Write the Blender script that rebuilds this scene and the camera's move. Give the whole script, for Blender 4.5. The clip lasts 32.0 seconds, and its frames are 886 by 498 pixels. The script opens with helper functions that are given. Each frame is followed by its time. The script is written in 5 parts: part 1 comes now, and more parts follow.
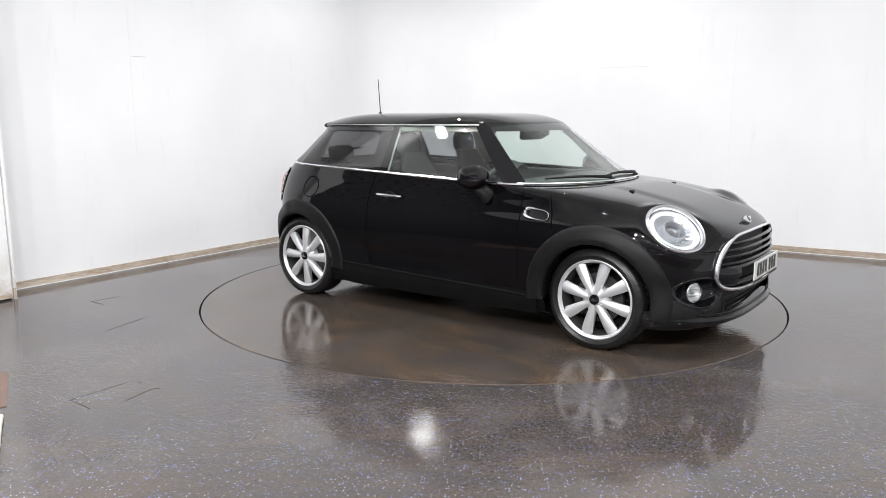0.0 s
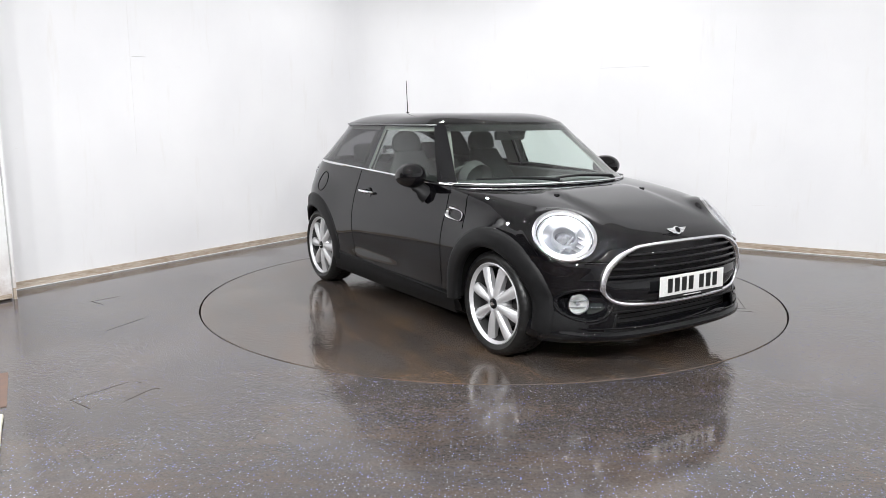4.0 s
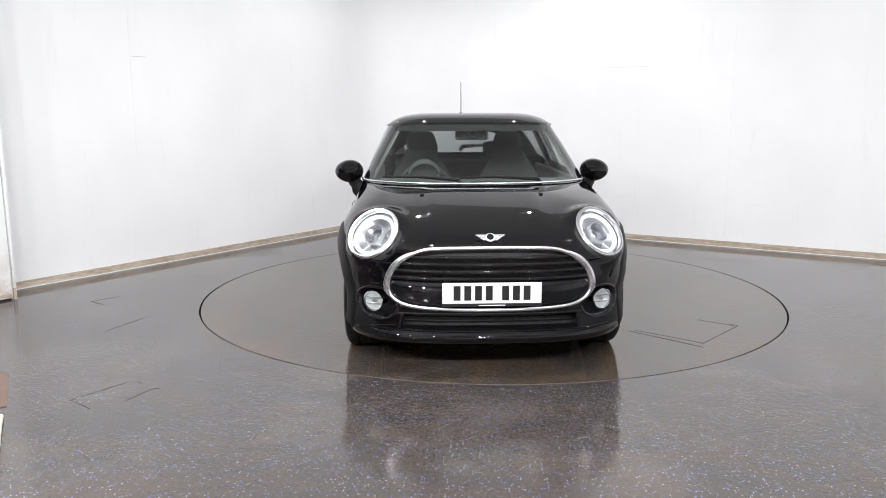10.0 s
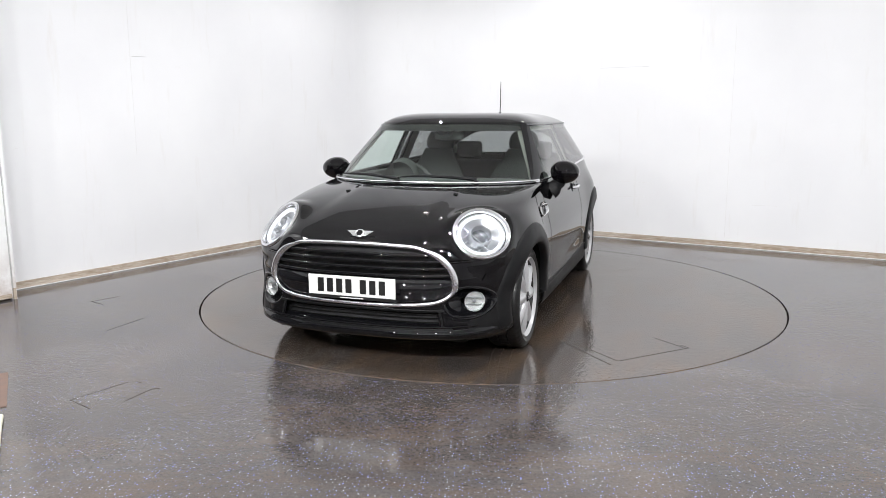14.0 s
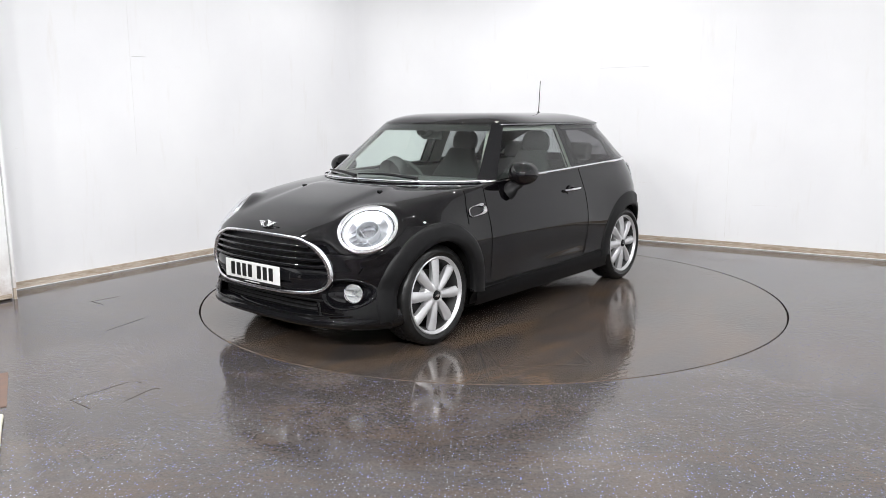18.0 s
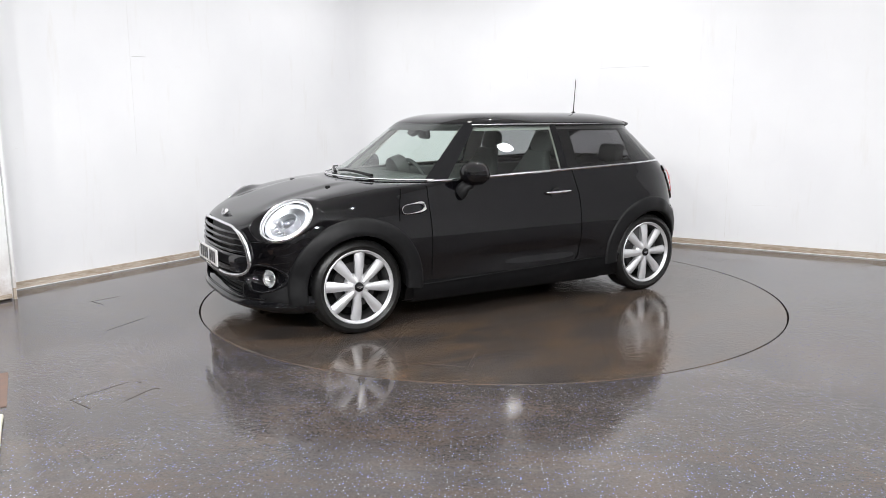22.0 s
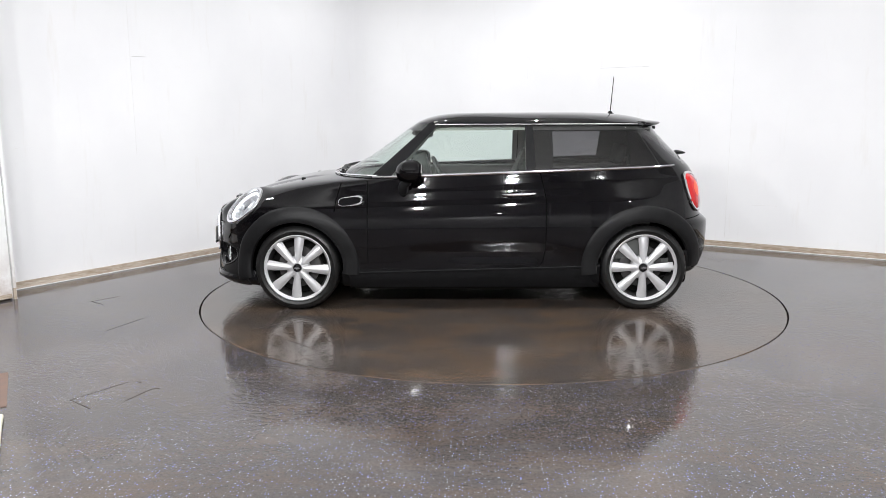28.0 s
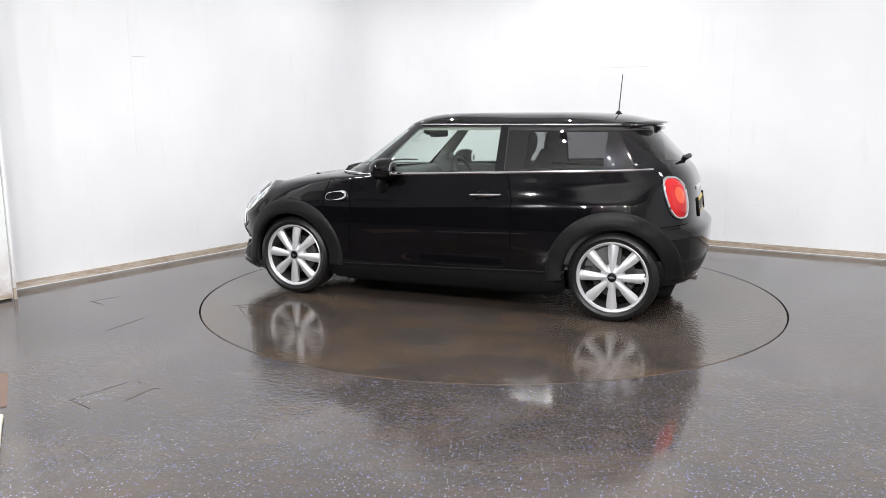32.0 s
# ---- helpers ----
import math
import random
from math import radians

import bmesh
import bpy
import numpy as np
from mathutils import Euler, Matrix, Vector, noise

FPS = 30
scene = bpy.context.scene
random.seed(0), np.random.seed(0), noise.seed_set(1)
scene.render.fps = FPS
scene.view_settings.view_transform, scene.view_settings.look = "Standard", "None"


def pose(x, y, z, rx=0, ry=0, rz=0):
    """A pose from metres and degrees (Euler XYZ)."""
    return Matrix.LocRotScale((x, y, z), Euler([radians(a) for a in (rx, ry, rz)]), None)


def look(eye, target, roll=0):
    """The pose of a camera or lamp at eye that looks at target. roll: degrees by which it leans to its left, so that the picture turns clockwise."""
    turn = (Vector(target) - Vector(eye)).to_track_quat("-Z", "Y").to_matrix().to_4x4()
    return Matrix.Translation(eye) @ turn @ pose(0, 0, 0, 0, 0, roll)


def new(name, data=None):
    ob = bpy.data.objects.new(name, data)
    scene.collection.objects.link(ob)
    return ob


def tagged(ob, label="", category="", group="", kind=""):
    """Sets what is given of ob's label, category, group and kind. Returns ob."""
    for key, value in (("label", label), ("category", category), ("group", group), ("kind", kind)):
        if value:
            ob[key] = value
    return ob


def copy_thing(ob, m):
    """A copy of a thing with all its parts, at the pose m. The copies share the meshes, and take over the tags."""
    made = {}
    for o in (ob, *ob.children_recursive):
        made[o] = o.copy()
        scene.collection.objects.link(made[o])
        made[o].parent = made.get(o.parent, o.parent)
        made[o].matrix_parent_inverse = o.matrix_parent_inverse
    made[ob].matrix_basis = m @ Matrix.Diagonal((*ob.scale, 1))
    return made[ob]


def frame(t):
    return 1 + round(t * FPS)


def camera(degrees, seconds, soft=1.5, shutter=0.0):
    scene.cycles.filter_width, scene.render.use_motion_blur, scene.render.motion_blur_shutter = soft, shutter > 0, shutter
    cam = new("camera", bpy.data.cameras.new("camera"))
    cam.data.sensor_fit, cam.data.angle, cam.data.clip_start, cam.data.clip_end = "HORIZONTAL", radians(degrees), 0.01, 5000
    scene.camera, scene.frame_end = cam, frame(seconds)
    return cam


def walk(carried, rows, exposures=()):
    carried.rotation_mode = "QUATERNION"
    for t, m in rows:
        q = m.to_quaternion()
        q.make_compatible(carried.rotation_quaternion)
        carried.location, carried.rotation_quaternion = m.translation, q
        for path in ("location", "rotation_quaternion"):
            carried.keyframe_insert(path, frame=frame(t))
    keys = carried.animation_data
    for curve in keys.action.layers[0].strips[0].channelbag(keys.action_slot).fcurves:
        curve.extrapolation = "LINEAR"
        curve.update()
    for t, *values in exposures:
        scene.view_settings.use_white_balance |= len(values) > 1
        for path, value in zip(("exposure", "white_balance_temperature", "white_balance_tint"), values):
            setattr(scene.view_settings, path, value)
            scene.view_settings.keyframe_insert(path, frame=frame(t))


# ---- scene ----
# Camera on a fixed stand; the turntable's centre is the world's origin.
cam = camera(59.834, 32.0, soft=0.8)
EYE = pose(0, -6.096, 1.393, 80.177, 0, 3.388) @ pose(0, 0, 0, 0, 0, -0.228)
walk(cam, [(0, EYE), (32, EYE)], [(0, 0.08), (32, 0.08)])

# ---- light ----
LAMP_RING, LAMP_Z, LAMP_COUNT = 2.4, 3.9, 10
LAMP_WATTS, REAR_FILL_WATTS, SIDE_WATTS = 88, 86, 150
BACK_FILL_Z, BACK_FILL_WATTS, SIDE_Z = 2.9, 75, 4.1
ROW_Z, ROW_WATTS, LAMP_BULB = 3.3, 366, 0.07
room = bpy.data.worlds.new("room")
scene.world = room
room.use_nodes = True
room.node_tree.nodes["Background"].inputs[0].default_value = (0.9, 0.95, 1, 1)
room.node_tree.nodes["Background"].inputs[1].default_value = 0.02


# ---- materials ----
def material(name, colour, rough=0.5, metal=0.0, coat=0.0, emit=None, power=0.0):
    m = bpy.data.materials.new(name)
    m.use_nodes = True
    b = m.node_tree.nodes["Principled BSDF"]
    b.inputs["Base Color"].default_value = (*colour, 1)
    b.inputs["Roughness"].default_value = rough
    b.inputs["Metallic"].default_value = metal
    b.inputs["Coat Weight"].default_value = coat
    b.inputs["Coat Roughness"].default_value = 0.03
    if emit:
        b.inputs["Emission Color"].default_value = (*emit, 1)
        b.inputs["Emission Strength"].default_value = power
    return m


def nd(m, kind, **props):
    n = m.node_tree.nodes.new(kind)
    for k, v in props.items():
        n.inputs[k.replace("_", " ")].default_value = v
    return n


def link(m, a, out, b, into):
    m.node_tree.links.new(a.outputs[out], b.inputs[into])


def coords(m, scale=(1, 1, 1)):
    t = nd(m, "ShaderNodeTexCoord")
    mp = nd(m, "ShaderNodeMapping")
    mp.inputs["Scale"].default_value = scale
    link(m, t, "Object", mp, "Vector")
    return mp


def ramp(m, src, out, stops):
    r = nd(m, "ShaderNodeValToRGB")
    while len(r.color_ramp.elements) < len(stops):
        r.color_ramp.elements.new(0.5)
    for e, (p, c) in zip(r.color_ramp.elements, stops):
        e.position, e.color = p, (*c, 1) if len(c) == 3 else c
    link(m, src, out, r, "Fac")
    return r


def grey(v):
    return (v, v, v)


def bumped(m, src, out, strength, distance):
    b = m.node_tree.nodes["Principled BSDF"]
    bp = nd(m, "ShaderNodeBump", Strength=strength, Distance=distance)
    link(m, src, out, bp, "Height")
    link(m, bp, "Normal", b, "Normal")


def noisy(name, a, c, scale=30.0, rough=0.5, rough_var=0.1, bump=0.0, dist=0.002, metal=0.0, coat=0.0, stretch=(1, 1, 1)):
    """Two colours mixed by noise at two scales, with roughness variation and relief."""
    m = material(name, a, rough, metal, coat)
    b = m.node_tree.nodes["Principled BSDF"]
    co = coords(m, stretch)
    n1 = nd(m, "ShaderNodeTexNoise", Scale=scale, Detail=6.0, Roughness=0.6)
    n2 = nd(m, "ShaderNodeTexNoise", Scale=scale / 11, Detail=3.0)
    link(m, co, "Vector", n1, "Vector")
    link(m, co, "Vector", n2, "Vector")
    mix = nd(m, "ShaderNodeMath")
    mix.operation = "MULTIPLY_ADD"
    mix.inputs[1].default_value = 0.5
    half = nd(m, "ShaderNodeMath")
    half.operation = "MULTIPLY"
    half.inputs[1].default_value = 0.5
    link(m, n2, "Fac", half, 0)
    link(m, n1, "Fac", mix, 0)
    link(m, half, 0, mix, 2)
    r = ramp(m, mix, 0, [(0.35, a), (0.65, c)])
    link(m, r, "Color", b, "Base Color")
    rr = ramp(m, mix, 0, [(0.3, grey(max(0.0, rough - rough_var))), (0.7, grey(min(1.0, rough + rough_var)))])
    link(m, rr, "Color", b, "Roughness")
    if bump:
        bumped(m, n1, "Fac", bump, dist)
    return m


def glass(name, tint, rough=0.0):
    """A thin pane: tinted clear glass with a Fresnel gloss."""
    m = bpy.data.materials.new(name)
    m.use_nodes = True
    t = m.node_tree
    t.nodes.remove(t.nodes["Principled BSDF"])
    clear = nd(m, "ShaderNodeBsdfTransparent", Color=(*tint, 1))
    gloss = nd(m, "ShaderNodeBsdfGlossy", Color=(1, 1, 1, 1), Roughness=rough)
    fr = nd(m, "ShaderNodeLayerWeight", Blend=0.5)
    p5 = nd(m, "ShaderNodeMath")
    p5.operation, p5.inputs[1].default_value = "POWER", 5.0
    f0 = nd(m, "ShaderNodeMath")
    f0.operation, f0.inputs[1].default_value, f0.inputs[2].default_value = "MULTIPLY_ADD", 0.93, 0.07
    mx = nd(m, "ShaderNodeMixShader")
    link(m, fr, "Facing", p5, 0)
    link(m, p5, 0, f0, 0)
    link(m, f0, 0, mx, 0)
    link(m, clear, 0, mx, 1)
    link(m, gloss, 0, mx, 2)
    link(m, mx, 0, t.nodes["Material Output"], "Surface")
    return m


def vinyl(name, tone_a, tone_b, streak, flecks, ripple):
    """Wet-looking safety vinyl: dark brown-grey with pale and blue flecks, brown wear, damp gloss."""
    m = material(name, tone_a, 0.2)
    b = m.node_tree.nodes["Principled BSDF"]
    b.inputs["Specular IOR Level"].default_value = 0.58
    co = coords(m)
    big = nd(m, "ShaderNodeTexNoise", Scale=1.3, Detail=6.0, Roughness=0.62, Distortion=0.6)
    fine = nd(m, "ShaderNodeTexNoise", Scale=160.0, Detail=3.0)
    flow = coords(m, (0.8, 1.9, 1))
    wear = nd(m, "ShaderNodeTexNoise", Scale=2.1, Detail=7.0, Roughness=0.68, Distortion=1.1)
    for a, c in ((big, co), (fine, co), (wear, flow)):
        link(m, c, "Vector", a, "Vector")
    base = ramp(m, big, "Fac", [(0.36, tuple(0.90 * c for c in tone_a)), (0.50, tone_a), (0.66, tuple(1.04 * c for c in tone_b))])
    brown = ramp(m, wear, "Fac", [(0.44, grey(0.0)), (0.64, grey(streak))])
    mx = nd(m, "ShaderNodeMix")
    mx.data_type = "RGBA"
    link(m, brown, "Color", mx, 0)
    link(m, base, "Color", mx, 6)
    mx.inputs[7].default_value = (0.112, 0.073, 0.045, 1)
    cells = nd(m, "ShaderNodeTexVoronoi", Scale=80.0)
    link(m, co, "Vector", cells, "Vector")
    dot = ramp(m, cells, "Distance", [(0.13, grey(1.0)), (0.27, grey(0.0))])
    pick = nd(m, "ShaderNodeSeparateColor")
    link(m, cells, "Color", pick, 0)
    some = ramp(m, pick, 0, [(0.44, grey(0.0)), (0.70, grey(flecks))])
    both = nd(m, "ShaderNodeMath")
    both.operation = "MULTIPLY"
    link(m, dot, "Color", both, 0)
    link(m, some, "Color", both, 1)
    hue = ramp(m, pick, 1, [(0.0, (0.12, 0.14, 0.60)), (0.50, (0.26, 0.30, 0.75)), (0.72, (0.44, 0.50, 0.72)), (1.0, (0.66, 0.68, 0.78))])
    mx2 = nd(m, "ShaderNodeMix")
    mx2.data_type = "RGBA"
    link(m, both, 0, mx2, 0)
    grit = nd(m, "ShaderNodeTexNoise", Scale=70.0, Detail=4.0, Roughness=0.7)
    link(m, co, "Vector", grit, "Vector")
    shade = ramp(m, grit, "Fac", [(0.36, grey(0.76)), (0.64, grey(1.22))])
    rub = nd(m, "ShaderNodeMix")
    rub.data_type, rub.blend_type = "RGBA", "MULTIPLY"
    rub.inputs[0].default_value = 1.0
    link(m, mx, 2, rub, 6)
    link(m, shade, "Color", rub, 7)
    link(m, rub, 2, mx2, 6)
    link(m, hue, "Color", mx2, 7)
    link(m, mx2, 2, b, "Base Color")
    pool = nd(m, "ShaderNodeTexNoise", Scale=1.05, Detail=5.0, Roughness=0.55, Distortion=0.5)
    link(m, co, "Vector", pool, "Vector")
    rr = ramp(m, pool, "Fac", [(0.40, grey(0.045)), (0.47, grey(0.07)), (0.53, grey(0.11)), (0.66, grey(0.16))])
    link(m, rr, "Color", b, "Roughness")
    dry = ramp(m, pool, "Fac", [(0.42, grey(0.02)), (0.60, grey(0.14))])
    swell = nd(m, "ShaderNodeTexNoise", Scale=34.0, Detail=4.0)
    link(m, co, "Vector", swell, "Vector")
    bp1 = nd(m, "ShaderNodeBump", Distance=0.002)
    link(m, dry, "Color", bp1, "Strength")
    bp2 = nd(m, "ShaderNodeBump", Distance=0.005)
    wave = ramp(m, pool, "Fac", [(0.42, grey(ripple)), (0.52, grey(ripple + 0.06)), (0.60, grey(0.42))])
    link(m, wave, "Color", bp2, "Strength")
    link(m, fine, "Fac", bp1, "Height")
    link(m, swell, "Fac", bp2, "Height")
    link(m, bp1, "Normal", bp2, "Normal")
    link(m, bp2, "Normal", b, "Normal")
    return m


def plaster(name):
    m = material(name, (0.8, 0.8, 0.8), 0.65)
    b = m.node_tree.nodes["Principled BSDF"]
    co = coords(m)
    big = nd(m, "ShaderNodeTexNoise", Scale=0.9, Detail=4.0)
    fine = nd(m, "ShaderNodeTexNoise", Scale=60.0, Detail=4.0)
    drip = coords(m, (6, 6, 0.8))
    stain = nd(m, "ShaderNodeTexNoise", Scale=1.4, Detail=5.0, Roughness=0.65)
    link(m, co, "Vector", big, "Vector")
    link(m, co, "Vector", fine, "Vector")
    link(m, drip, "Vector", stain, "Vector")
    base = ramp(m, big, "Fac", [(0.3, (0.75, 0.75, 0.765)), (0.7, (0.81, 0.81, 0.82))])
    mask = ramp(m, stain, "Fac", [(0.6, grey(0.0)), (0.85, grey(0.35))])
    mx = nd(m, "ShaderNodeMix")
    mx.data_type = "RGBA"
    link(m, mask, "Color", mx, 0)
    link(m, base, "Color", mx, 6)
    mx.inputs[7].default_value = (0.62, 0.58, 0.52, 1)
    link(m, mx, 2, b, "Base Color")
    bumped(m, fine, "Fac", 0.08, 0.002)
    return m


def gloss_paint(name, colour):
    """Black lacquer: a dark mirror with a faint ripple."""
    m = material(name, colour, 0.03)
    co = coords(m)
    n = nd(m, "ShaderNodeTexNoise", Scale=40.0, Detail=2.0)
    link(m, co, "Vector", n, "Vector")
    bumped(m, n, "Fac", 0.01, 0.001)
    return m


M_WALL = plaster("white_wall_paint")
M_CEIL = noisy("white_ceiling_paint", (0.58, 0.58, 0.57), (0.66, 0.66, 0.65), 8, 0.8)
M_FLOOR = vinyl("fleck_vinyl", (0.063, 0.056, 0.054), (0.088, 0.079, 0.076), 0.34, 0.95, 0.06)
M_DISC = vinyl("worn_fleck_vinyl", (0.058, 0.049, 0.044), (0.082, 0.070, 0.063), 0.78, 0.14, 0.2)
M_GAP = material("dark_gap", (0.006, 0.006, 0.006), 0.9)
M_SKIRT = noisy("worn_wood_skirting", (0.26, 0.19, 0.13), (0.60, 0.53, 0.45), 14, 0.55, 0.15, 0.3, 0.003, stretch=(1, 1, 6))
M_STEEL = noisy("galvanised_steel", (0.45, 0.45, 0.46), (0.6, 0.6, 0.6), 40, 0.4, 0.1, metal=1.0)
M_SEAM = noisy("pale_joint_filler", (0.62, 0.61, 0.60), (0.72, 0.71, 0.70), 60, 0.8)
M_MARK = noisy("grey_scuff", (0.38, 0.38, 0.38), (0.55, 0.54, 0.53), 60, 0.8)
M_LINE = noisy("dirty_floor_joint", (0.010, 0.009, 0.008), (0.05, 0.04, 0.03), 40, 0.6)
M_RUST = noisy("brown_painted_metal", (0.10, 0.06, 0.045), (0.2, 0.13, 0.10), 12, 0.5, 0.15)
M_CREAM = noisy("cream_paint", (0.6, 0.56, 0.42), (0.75, 0.72, 0.6), 12, 0.45)
M_PAINT = gloss_paint("black_car_paint", (0.0022, 0.0020, 0.0026))
M_GLOSS = gloss_paint("gloss_black_trim", (0.005, 0.005, 0.006))
M_PLASTIC = noisy("grained_black_plastic", (0.005, 0.005, 0.0055), (0.009, 0.009, 0.0095), 300, 0.45, 0.06, 0.15, 0.0006)
M_PLASTIC.node_tree.nodes["Principled BSDF"].inputs["Specular IOR Level"].default_value = 0.20
M_SILL = noisy("satin_black_sill", (0.004, 0.004, 0.0045), (0.007, 0.007, 0.0075), 200, 0.40, 0.06, 0.1, 0.0006)
M_SILL.node_tree.nodes["Principled BSDF"].inputs["Specular IOR Level"].default_value = 0.10
M_UNDER = noisy("underbody_black", (0.004, 0.004, 0.004), (0.008, 0.008, 0.007), 40, 0.85)
M_UNDER.node_tree.nodes["Principled BSDF"].inputs["Specular IOR Level"].default_value = 0.12
M_SHUT = material("panel_gap", (0.0015, 0.0015, 0.0015), 0.9)
M_SHUT.node_tree.nodes["Principled BSDF"].inputs["Specular IOR Level"].default_value = 0.05
M_CHROME = material("chrome", (0.86, 0.86, 0.88), 0.10, 1.0)
M_TRIM = material("satin_chrome", (0.88, 0.88, 0.90), 0.26, 1.0)
M_SILVER = noisy("silver_wheel_paint", (0.60, 0.60, 0.615), (0.66, 0.66, 0.67), 90, 0.34, 0.06, metal=0.5, coat=0.4)
M_RUBBER = noisy("tyre_rubber", (0.006, 0.006, 0.006), (0.010, 0.010, 0.010), 120, 0.36, 0.10, 0.2, 0.001)
M_RUBBER.node_tree.nodes["Principled BSDF"].inputs["Specular IOR Level"].default_value = 0.4
M_DISCBRAKE = noisy("brake_steel", (0.05, 0.05, 0.05), (0.075, 0.07, 0.07), 60, 0.5, 0.1, metal=0.6)
M_SCREEN = glass("green_tinted_glass", (0.85, 0.92, 0.885))
M_PRIVACY = glass("privacy_glass", (0.37, 0.37, 0.38))
M_CLEAR = glass("clear_lens", (0.94, 0.95, 0.96))
M_CLOTH = noisy("dark_seat_cloth", (0.030, 0.032, 0.031), (0.042, 0.044, 0.043), 90, 0.85, 0.05)
M_DASH = noisy("dark_soft_plastic", (0.085, 0.088, 0.085), (0.105, 0.108, 0.105), 300, 0.6, 0.05, 0.2, 0.0005)
M_TRIMDARK = noisy("black_cabin_trim", (0.004, 0.004, 0.004), (0.007, 0.007, 0.007), 200, 0.9)
M_LINER = noisy("light_headliner", (0.34, 0.34, 0.31), (0.40, 0.40, 0.37), 200, 0.85)
M_DRL = material("daylight_led", (0.35, 0.35, 0.36), 0.3, emit=(0.93, 0.96, 1.0), power=1.0)
M_BULB = material("projector_glass", (0.34, 0.34, 0.36), 0.12, 0.9)
M_SATIN = material("dark_satin_trim", (0.30, 0.30, 0.31), 0.35, 1.0)
M_REFLECT = material("lamp_reflector", (0.52, 0.53, 0.55), 0.30, 0.9)
M_RED = material("red_lamp_lens", (0.45, 0.008, 0.010), 0.06, coat=1.0, emit=(1.0, 0.03, 0.03), power=0.10)
M_AMBER = material("orange_lamp_lens", (0.80, 0.07, 0.03), 0.15, coat=1.0, emit=(1.0, 0.12, 0.05), power=0.25)
M_PLATE = noisy("white_plate", (0.78, 0.78, 0.76), (0.84, 0.84, 0.82), 20, 0.3)
M_INK = material("black_print", (0.01, 0.01, 0.01), 0.4)
M_MIRROR = material("mirror_glass", (0.9, 0.9, 0.9), 0.01, 1.0)
M_DARK_SLAT = noisy("dark_slat_paint", (0.034, 0.034, 0.036), (0.048, 0.048, 0.050), 6, 0.6)
M_LAMPCASE = noisy("white_lamp_case", (0.7, 0.7, 0.7), (0.78, 0.78, 0.78), 30, 0.4)


# ---- building helpers ----
def mesh_part(name, verts, faces, mat, parent=None, label="", smooth=True):
    me = bpy.data.meshes.new(name)
    me.from_pydata([tuple(v) for v in verts], [], faces)
    me.polygons.foreach_set("use_smooth", [smooth] * len(me.polygons))
    me.materials.append(mat)
    me.update()
    ob = new(name, me)
    if parent is not None:
        ob.parent = parent
    if label:
        ob["label"] = label
    return ob


def part(name, bm, mat, parent=None, label="", smooth=True):
    me = bpy.data.meshes.new(name)
    bmesh.ops.recalc_face_normals(bm, faces=bm.faces)
    bm.to_mesh(me)
    bm.free()
    me.polygons.foreach_set("use_smooth", [smooth] * len(me.polygons))
    if smooth:
        me.set_sharp_from_angle(angle=radians(48))
    me.materials.append(mat)
    ob = new(name, me)
    if parent is not None:
        ob.parent = parent
    if label:
        ob["label"] = label
    return ob


def grid_faces(rows, cols, close_r=False, close_c=False):
    f = []
    for i in range(rows if close_r else rows - 1):
        for j in range(cols if close_c else cols - 1):
            a, b = (i + 1) % rows, (j + 1) % cols
            f.append((i * cols + j, i * cols + b, a * cols + b, a * cols + j))
    return f


def box_bm(lo, hi, bevel=0.0, segs=2, m=None):
    bm = bmesh.new()
    bmesh.ops.create_cube(bm, size=1)
    for v in bm.verts:
        v.co = Vector([lo[k] + (v.co[k] + 0.5) * (hi[k] - lo[k]) for k in range(3)])
    if bevel:
        bmesh.ops.bevel(bm, geom=bm.edges[:], offset=bevel, segments=segs, profile=0.5, affect="EDGES")
    if m is not None:
        bm.transform(m)
    return bm


def turned(profile, segs=48, m=None):
    """A solid of revolution about z from (radius, height) pairs."""
    bm = bmesh.new()
    rows = []
    for r, z in profile:
        rows.append([bm.verts.new((r * math.cos(2 * math.pi * k / segs), r * math.sin(2 * math.pi * k / segs), z)) for k in range(segs)])
    for a, b in zip(rows, rows[1:]):
        for k in range(segs):
            bm.faces.new((a[k], a[(k + 1) % segs], b[(k + 1) % segs], b[k]))
    bmesh.ops.remove_doubles(bm, verts=bm.verts[:], dist=1e-6)
    if m is not None:
        bm.transform(m)
    return bm


def tube_bm(points, radius, segs=8, closed=False, flat=1.0, up=None):
    """A round or flattened bar along a line of points; radius may be a list."""
    pts = [Vector(p) for p in points]
    n = len(pts)
    rad = radius if isinstance(radius, (list, tuple)) else [radius] * n
    bm = bmesh.new()
    rows = []
    upv = Vector(up) if up else None
    for i, p in enumerate(pts):
        a = pts[(i - 1) % n] if closed or i else p
        b = pts[(i + 1) % n] if closed or i < n - 1 else p
        d = (b - a).normalized()
        ref = upv if upv else (Vector((0, 0, 1)) if abs(d.z) < 0.9 else Vector((1, 0, 0)))
        s = d.cross(ref).normalized()
        u = s.cross(d)
        rows.append([bm.verts.new(p + rad[i] * (math.cos(2 * math.pi * k / segs) * s + flat * math.sin(2 * math.pi * k / segs) * u)) for k in range(segs)])
    pairs = list(zip(rows, rows[1:])) + ([(rows[-1], rows[0])] if closed else [])
    for a, b in pairs:
        for k in range(segs):
            bm.faces.new((a[k], a[(k + 1) % segs], b[(k + 1) % segs], b[k]))
    if not closed:
        bm.faces.new(rows[0])
        bm.faces.new(rows[-1])
    return bm


